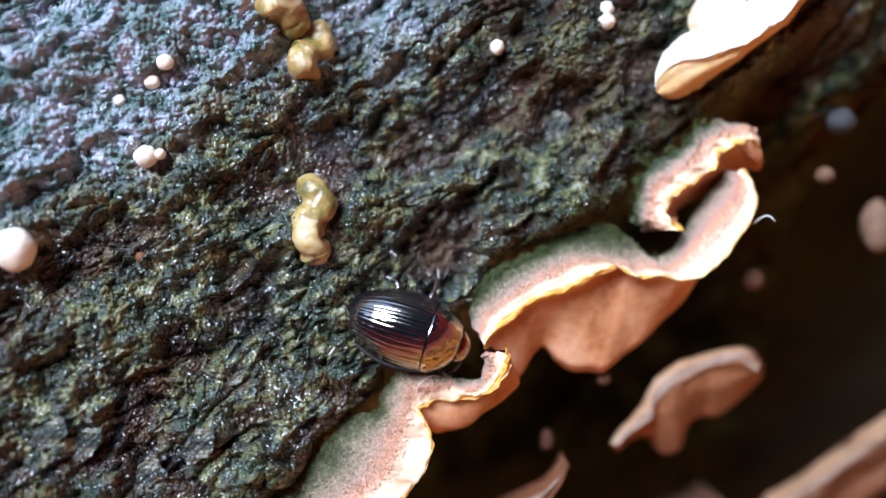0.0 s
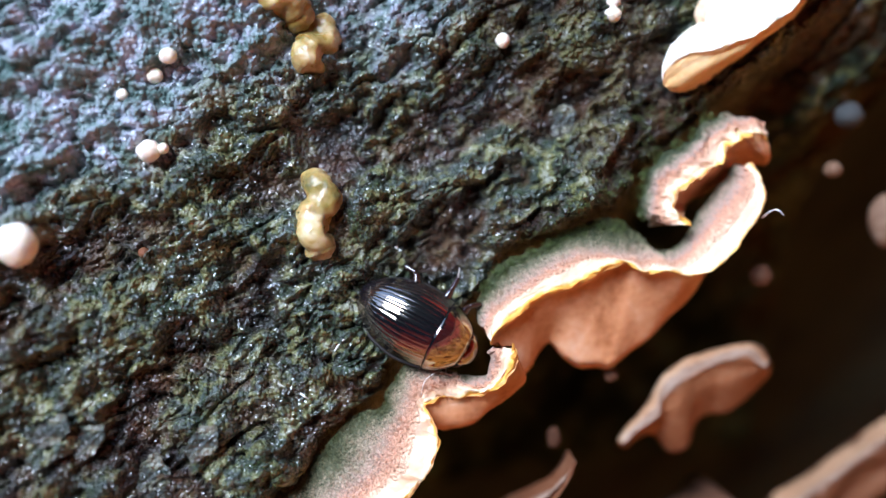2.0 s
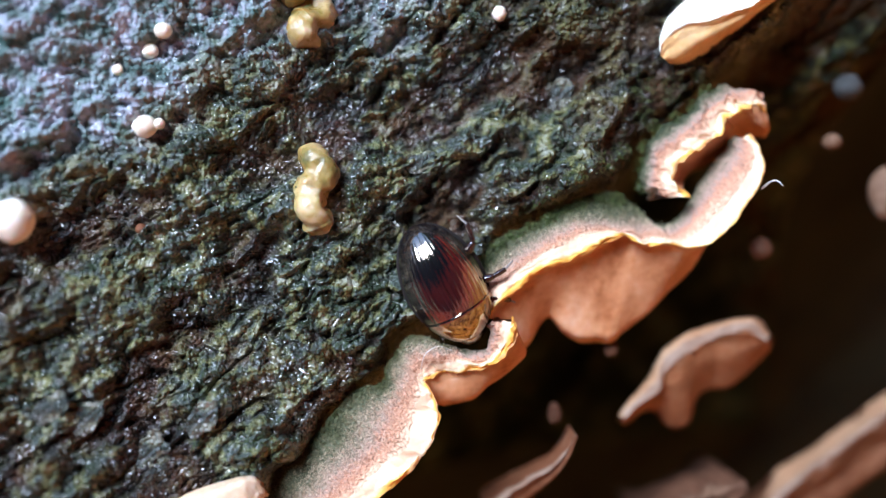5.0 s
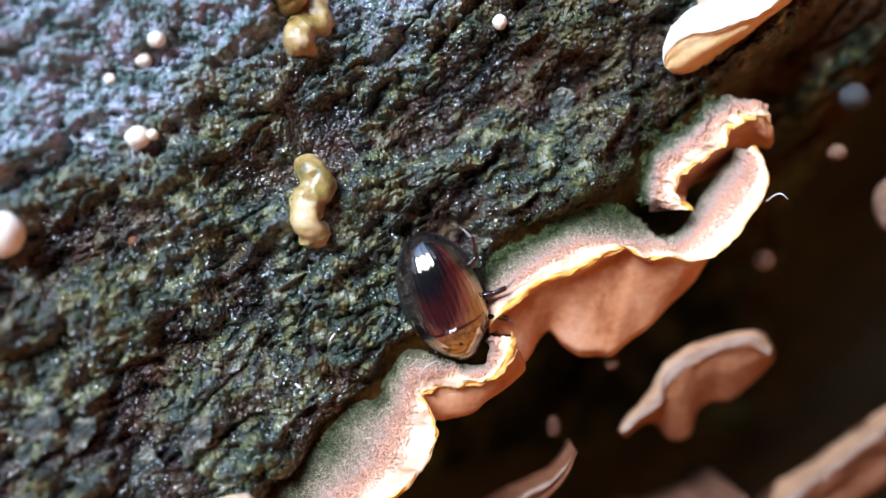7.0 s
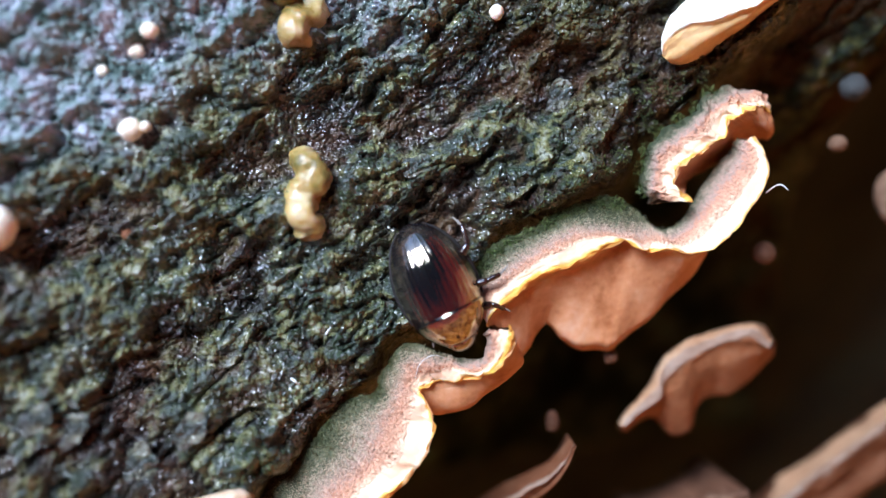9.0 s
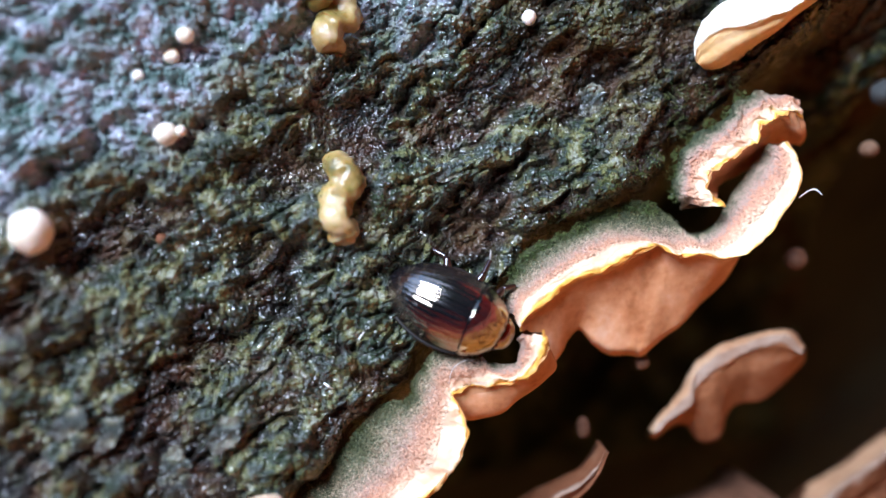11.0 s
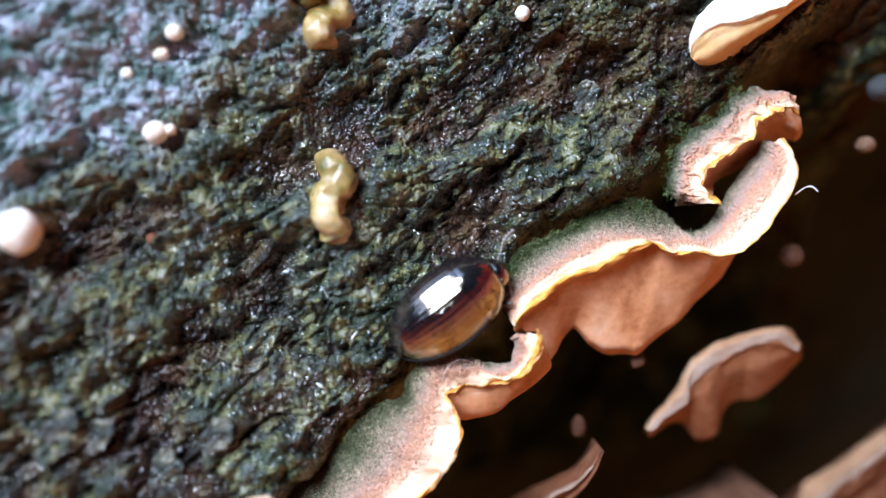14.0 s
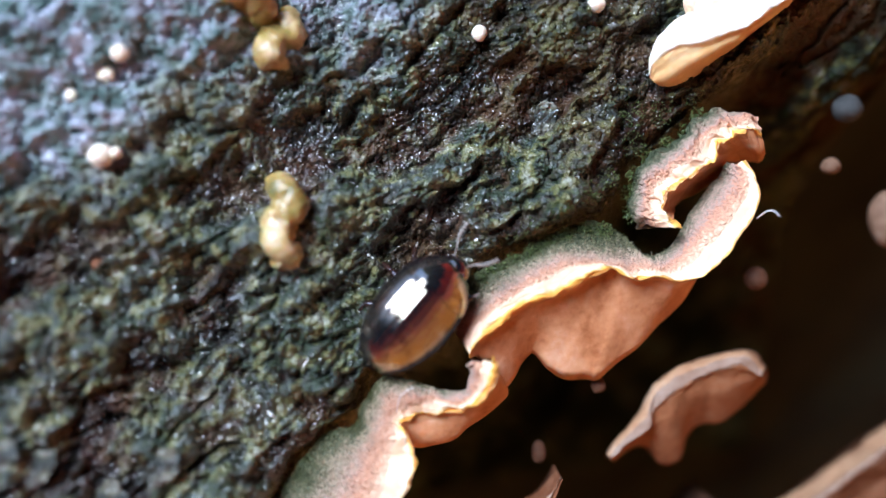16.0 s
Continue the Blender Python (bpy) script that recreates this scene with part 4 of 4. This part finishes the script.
fibre([(15.09, 1.26, -1.00),(15.23, 1.53, -0.20),(15.45, 1.55, 0.10),(15.68, 1.31, 0.20)], .035, "fine white hair at the fungus rim")
fibre([(-5.37, -5.00, 0.10),(-5.16, -4.71, 0.30),(-4.91, -4.45, 0.20)], .04, "white splinter lying on the bark")
fibre([(-6.92, -6.94, 0.30),(-6.74, -7.06, 0.40),(-6.55, -7.21, 0.30)], .05, "white fleck lying on the bark", "fleck")
fibre([(-2.47, -0.13, -0.10),(-2.38, -0.21, 0.00),(-2.25, -0.30, -0.10)], .06, "white fleck lying on the bark", "fleck")
fibre([(-1.30, -7.02, 0.30),(-1.11, -6.32, 0.60),(-0.50, -5.91, 0.70),(0.16, -6.15, 0.30)], .014, "loose white hair on the fungus cap")


# ---- moss and bark flakes ----
MOSS = material("moss", [(0.3, (0.035, 0.055, 0.01)), (0.5, (0.075, 0.1, 0.025)), (0.7, (0.14, 0.16, 0.05))], coarse=1.5, fine=6.0, rough=(0.35, 0.6), spec=0.5)


def moss_tuft(place, radius, count, seed, on_cap=False):
    c = np.asarray(place, float) if on_cap else settled(place, 0.0)
    t = thing("moss_tuft", c, "small olive-green moss tuft on wet bark" if not on_cap else "small olive-green moss tuft at a fungus edge", "moss", "moss tufts on the bark")
    rng = np.random.default_rng(seed)
    pieces = []
    for _ in range(count):
        r, a = radius * math.sqrt(rng.random()), rng.random() * 6.283
        x, y = c[0] + r * math.cos(a), c[1] + r * math.sin(a)
        foot = np.array([x - c[0], y - c[1], 0.0 if on_cap else bark_at(x, y) - 0.05 - c[2]])
        lean = np.array([*rng.normal(0, 0.5, 2), 0.6 + 0.4 * rng.random()]) * (0.07 + 0.12 * rng.random())
        side = np.cross(lean, rng.normal(0, 1, 3))
        side *= 0.035 / np.linalg.norm(side)
        up = np.cross(lean, side)
        up *= 0.024 / (np.linalg.norm(up) + 1e-9)
        mid = foot + 0.5 * lean
        pieces.append((np.array([foot, mid + side, mid - side, mid + up, foot + lean]), [[0, 1, 3], [0, 3, 2], [1, 4, 3], [3, 4, 2], [0, 2, 1], [1, 2, 4]]))
    leaves = put("leaves", *joined(pieces), MOSS, t, smooth=False)
    leaves["kind"] = "stuff"


for k_, (x_, y_, r_, n_) in enumerate([(4.0, 0.1, 0.8, 260), (3.2, -0.8, 0.6, 160), (2.5, -1.9, 0.5, 120), (-9.0, -10.9, 0.9, 240), (-11.6, -10.0, 0.7, 160), (9.3, 6.0, 0.8, 260), (8.4, 3.0, 0.7, 240), (9.3, 4.5, 0.7, 240), (10.7, 6.0, 0.7, 240), (12.0, 7.0, 0.7, 240), (7.4, 2.4, 0.6, 200), (6.2, 1.7, 0.6, 200), (4.9, 0.9, 0.6, 200), (-4.0, 0.9, 0.6, 110), (-3.2, 2.2, 0.7, 140)]):
    moss_tuft((x_, y_, 0.0), r_, n_, k_)


for k_, (a_, c_) in enumerate(zip(spline(UPPER_ATTACH[2:9], 9), spline(UPPER_CAP[2:9], 9))):
    moss_tuft(0.78 * a_ + 0.22 * c_ + np.array([0, 0, 0.1]), 0.42, 150, 60 + k_, True)
for k_, (a_, c_) in enumerate(zip(spline(FLAP_ATTACH[1:7], 7), spline(FLAP_CAP[1:7], 7))):
    moss_tuft(0.95 * a_ + 0.05 * c_ + np.array([0, 0, -0.05]), 0.42, 150, 80 + k_, True)


def bark_flake(place, size, turn, seed):
    """A thin plate of bark that lifts at one side."""
    c = settled(place, 0.12)
    t = thing("bark_flake", c, "thin lifted flake of grey-green bark", "bark flake", "loose flakes of bark")
    n = 26
    A, R = np.meshgrid(np.linspace(0, 2 * np.pi, 2 * n, endpoint=False), np.linspace(0.03, 1, n), indexing="ij")
    edge = 1 + 0.45 * fbm(np.cos(A) * 1.4 + seed, np.sin(A) * 1.4, 3, seed)
    x, y = R * np.cos(A) * edge * size, R * np.sin(A) * edge * size * 0.62
    z = 0.1 * x + 0.12 * (x / size) ** 2 * size + 0.12 * fbm(x * 1.5, y * 1.5 + seed, 3, seed + 2) + 0.1 * pebbles(x * 2.6, y * 2.6, seed)
    ca, sa = math.cos(radians(turn)), math.sin(radians(turn))
    top = np.stack([ca * x - sa * y, sa * x + ca * y, z + 0.1], -1).transpose(1, 0, 2).reshape(-1, 3)
    low = top - np.array([0, 0, 0.16])
    m = 2 * n
    f = grid_faces(n, m, True)
    k = len(top)
    ring = [[(n - 1) * m + j, (n - 1) * m + (j + 1) % m, k + (n - 1) * m + (j + 1) % m, k + (n - 1) * m + j] for j in range(m)]
    both = np.concatenate([top, low])
    cover = np.concatenate([np.full(k, 0.5), np.full(k, 0.1)])
    put("plate", both, f.tolist() + (f + k)[:, ::-1].tolist() + ring, BARK, t, zone={"grain": cover, "algae": cover * 1.3, "crust": cover * 0.1, "wet": cover * 0 + 0.7, "flank": cover * 0})


for k_, (x_, y_, s_, a_) in enumerate([(-11.5, -9.3, 0.9, 60), (-13.9, -10.9, 1.1, 75), (-16.8, -9.2, 0.8, 50), (-18.6, -8.8, 0.9, 40), (5.4, 5.7, 0.8, 70), (-1.2, 2.6, 0.7, 20)]):
    bark_flake((x_, y_, 0.0), s_, a_, 40 + k_)


# ---- the beetle ----
def beetle_width(x):
    back = 1.82 * np.sqrt(np.clip(1 - np.abs((x + 0.2) / 3.0) ** 1.65, 0, 1))
    return np.where(x < -0.2, back, 1.82 - 0.14 * ((x + 0.2) / 1.35) ** 2)


def beetle_crown(x):
    return 1.98 * np.sqrt(np.clip(1 - np.abs((x - 0.1) / 3.3) ** 2.35, 0, 1))


def build_beetle():
    b = tagged(new("beetle"), "glossy black oval beetle with grooved wing cases feeding at a fungus", "beetle")
    b.empty_display_size = 0.002
    z0 = 0.75
    n, m = 70, 150
    x = np.concatenate([-3.2 + 0.25 * np.linspace(0, 1, 12) ** 2, np.linspace(-2.9, 1.15, n - 12)])
    for side, tag in ((1, "elytron"), (-1, "elytron")):
        q = np.linspace(0.004, 1.0, m)
        X, Q = np.meshgrid(x, q, indexing="ij")
        groove = np.zeros_like(Q)
        for k in range(9):
            groove += np.exp(-(((Q - 0.07 - 0.1 * k) / 0.014) ** 2))
        groove *= smooth_step(X, -3.0, -2.3) * (1 - smooth_step(X, 0.95, 1.15))
        groove += 1.2 * np.exp(-((Q / 0.012) ** 2))
        a = Q * radians(97)
        f = 1 - 0.0085 * groove
        Y = side * beetle_width(X) * np.sin(a) * f
        Z = z0 + beetle_crown(X) * np.where(np.cos(a) > 0, np.cos(a) * f, np.cos(a))
        fc = grid_faces(n, m)
        case = put(tag, np.stack([X, Y, Z], -1).reshape(-1, 3), fc if side > 0 else fc[:, ::-1], SHELL, b, "black grooved wing case")
        edge = np.linspace(-3.0, 1.1, 16)
        put("margin", *tube([(e_, side * (beetle_width(e_) + 0.03), z0 - 0.02 * beetle_crown(e_)) for e_ in edge], [0.03, 0.09, 0.1, 0.1, 0.07], 8, 60), DULL, case)
    # pronotum
    x = np.linspace(1.12, 2.6, 30)
    a = np.linspace(-radians(106), radians(106), 70)
    X, A = np.meshgrid(x, a, indexing="ij")
    t = (X - 1.12) / 1.48
    wide, high = 1.74 - 0.28 * t - 0.62 * t**2.2, 1.92 - 0.3 * t - 0.62 * t**2.2
    fold = 1 - 0.25 * smooth_step(t, 0.93, 1.0) - 0.05 * (1 - smooth_step(t, 0.0, 0.08))
    put("pronotum", np.stack([X + 0.12 * np.cos(A) * t, wide * np.sin(A) * fold, z0 + high * np.cos(A) * fold], -1).reshape(-1, 3), grid_faces(30, 70)[:, ::-1], SHELL, b)
    head = put("head", *blob((2.6, 0, z0 - 0.1), (0.6, 0.74, 0.6), 2, 0.05, 1, 22), SHELL, b)
    for side in (1, -1):
        put("eye", *blob((2.62, side * 0.62, z0 - 0.0), (0.2, 0.16, 0.24), 1, 0, 1, 12), SHELL, head)
    put("abdomen", *blob((-0.5, 0, z0 - 0.1), (2.4, 1.6, 0.45), 1, 0.03, 1, 24), LEG, b)
    # legs: hip, knee, ankle, toe
    legs = [((1.5, 0.9, .5), (1.8, 1.9, .7), (2.2, 2.3, .4), (2.5, 2.5, .3)),
            ((0.6, 1.2, .5), (0.7, 2.15, .95), (0.7, 2.8, .85), (0.5, 3.3, .8)),
            ((-0.6, 1.2, .5), (-1.2, 2.1, .95), (-2.1, 2.2, .75), (-2.6, 2.0, .5))]
    for side in (1, -1):
        for hip, knee, ankle, toe in legs:
            p = [np.array(k) * (1, side * (1 if side > 0 else 0.55), 1 if side > 0 else 0.3) for k in (hip, knee, ankle, toe)]
            if side < 0 and hip[0] < 0:
                p = [k * (0.7, 1, 1) for k in p]
            leg = put("leg", *tube([p[0], (p[0] + p[1]) / 2 + (0, 0, .1), p[1]], [.18, .25, .15], 10), LEG, b)
            put("tibia", *tube([p[1], (p[1] + p[2]) / 2, p[2]], [.12, .14, .12], 8), LEG, leg)
            put("tarsus", *tube([p[2], (p[2] + p[3]) / 2 + (0, 0, -.03), p[3]], [.05, .06, .03], 8), ANTENNA, leg)
    feelers = []
    for side in (1, -1):
        root = new("antenna")
        root.empty_display_size = 0.001
        root.parent = b
        c = spline([(0, 0, 0), (.5, .2 * side, .15), (1.0, .55 * side, .1), (1.6, .7 * side, -.05)], 11)
        for k in range(10):
            r = 0.045 + 0.055 * smooth_step(np.array(k), 2, 7)
            d = c[k + 1] - c[k]
            v, f = tube([c[k], c[k] + d * 0.3, c[k] + d * 0.7, c[k] + d], [r * .5, r, r * 1.1, r * .5], 8)
            put("segment", v, f, ANTENNA, root)
        feelers.append((root, side))
    for ob in list(b.children_recursive):
        if ob.data and ob.parent not in [k for k, _ in feelers]:
            ob.data.transform(Matrix.Diagonal((0.98, 1, 1, 1)))
    return b, feelers, z0


beetle, feelers, Z0 = build_beetle()

# seconds, place of the body's middle in millimetres, heading in degrees across the bark, nose pitch, lean away from the fungus
BEETLE = [
    (0.0, -1.50, -3.70, 0.90, -14, 20, 32),
    (0.5, -1.56, -3.72, 0.90, -14, 20, 32),
    (1.0, -1.37, -3.78, 0.90, -14, 20, 32),
    (1.5, -1.51, -3.75, 0.90, -18, 20, 32),
    (2.0, -1.31, -3.68, 0.90, -26, 20, 30),
    (2.5, -0.82, -3.69, 0.90, -33, 20, 20),
    (3.0, -0.29, -3.53, 0.90, -44, 17, 8),
    (3.5, -0.07, -3.45, 0.90, -54, 17, 8),
    (4.0, -0.01, -3.34, 0.90, -62, 17, 8),
    (4.2, -0.01, -3.34, 0.90, -62, 17, 8),
    (6.3, -0.06, -3.28, 0.90, -67, 14, 6),
    (6.5, -0.08, -3.26, 0.90, -68, 14, 6),
    (7.0, -0.04, -3.27, 0.90, -68, 14, 6),
    (7.5, -0.03, -3.04, 0.90, -68, 14, 6),
    (8.0, -0.10, -3.09, 0.90, -66, 10, 6),
    (8.5, -0.17, -3.07, 0.90, -66, 6, 6),
    (8.7, -0.18, -3.06, 0.90, -66, 6, 6),
    (10.8, -0.95, -3.43, 0.90, -29, 18, 26),
    (11.0, -1.03, -3.61, 0.90, -24, 17, 29),
    (11.5, -1.09, -3.70, 0.90, -11, 13, 38),
    (12.0, -1.33, -3.87, 0.90, -4, 9, 40),
    (12.5, -1.26, -3.96, 0.90, 8, 3, 40),
    (13.0, -1.05, -3.96, 0.90, 14, 3, 40),
    (13.5, -1.04, -3.64, 0.90, 25, 1, 35),
    (14.0, -0.94, -3.34, 0.90, 36, -2, 30),
    (14.5, -0.75, -3.13, 0.90, 40, -3, 28),
    (15.0, -0.62, -2.84, 0.90, 42, -3, 28),
    (15.5, -0.46, -2.68, 0.90, 45, -3, 28),
    (16.0, -0.39, -2.40, 0.90, 48, -3, 28),
]


def motions():
    rows = []
    for t, x, y, z, heading, pitch, roll in BEETLE:
        lean = Matrix.Rotation(radians(roll), 4, Vector((-0.8, -0.6, 0)))
        m = PLACE @ pose(x * MM, y * MM, z * MM) @ lean @ pose(0, 0, 0, 0, 0, heading) @ pose(0, 0, 0, 0, pitch, 0) @ Matrix.Translation((-0.2 * MM, 0, -1.2 * MM))
        rows.append((t, m))
    walk(beetle, rows)
    for root, side in feelers:
        rows = []
        for k in range(33):
            t = 0.5 * k
            yaw = side * (25 + 14 * math.sin(1.9 * t + side) + 7 * math.sin(4.3 * t + 2 * side))
            calm = float(smooth_step(np.array(t), 12.0, 13.5))
            up_ = float(smooth_step(np.array(t), 11.5, 12.5) if side > 0 else smooth_step(np.array(t), 14.0, 15.5))
            late = float(smooth_step(np.array(t), 14.0, 16.0))
            aim = 2 - 8 * late if side > 0 else -20
            rows.append((t, pose(2.86 * MM, side * 0.35 * MM, (Z0 - 0.05) * MM, 0, (-12 + 8 * math.sin(2.7 * t + side)) * up_ + 105 * (1 - up_), yaw * (1 - calm) + aim * calm)))
        walk(root, rows)


motions()
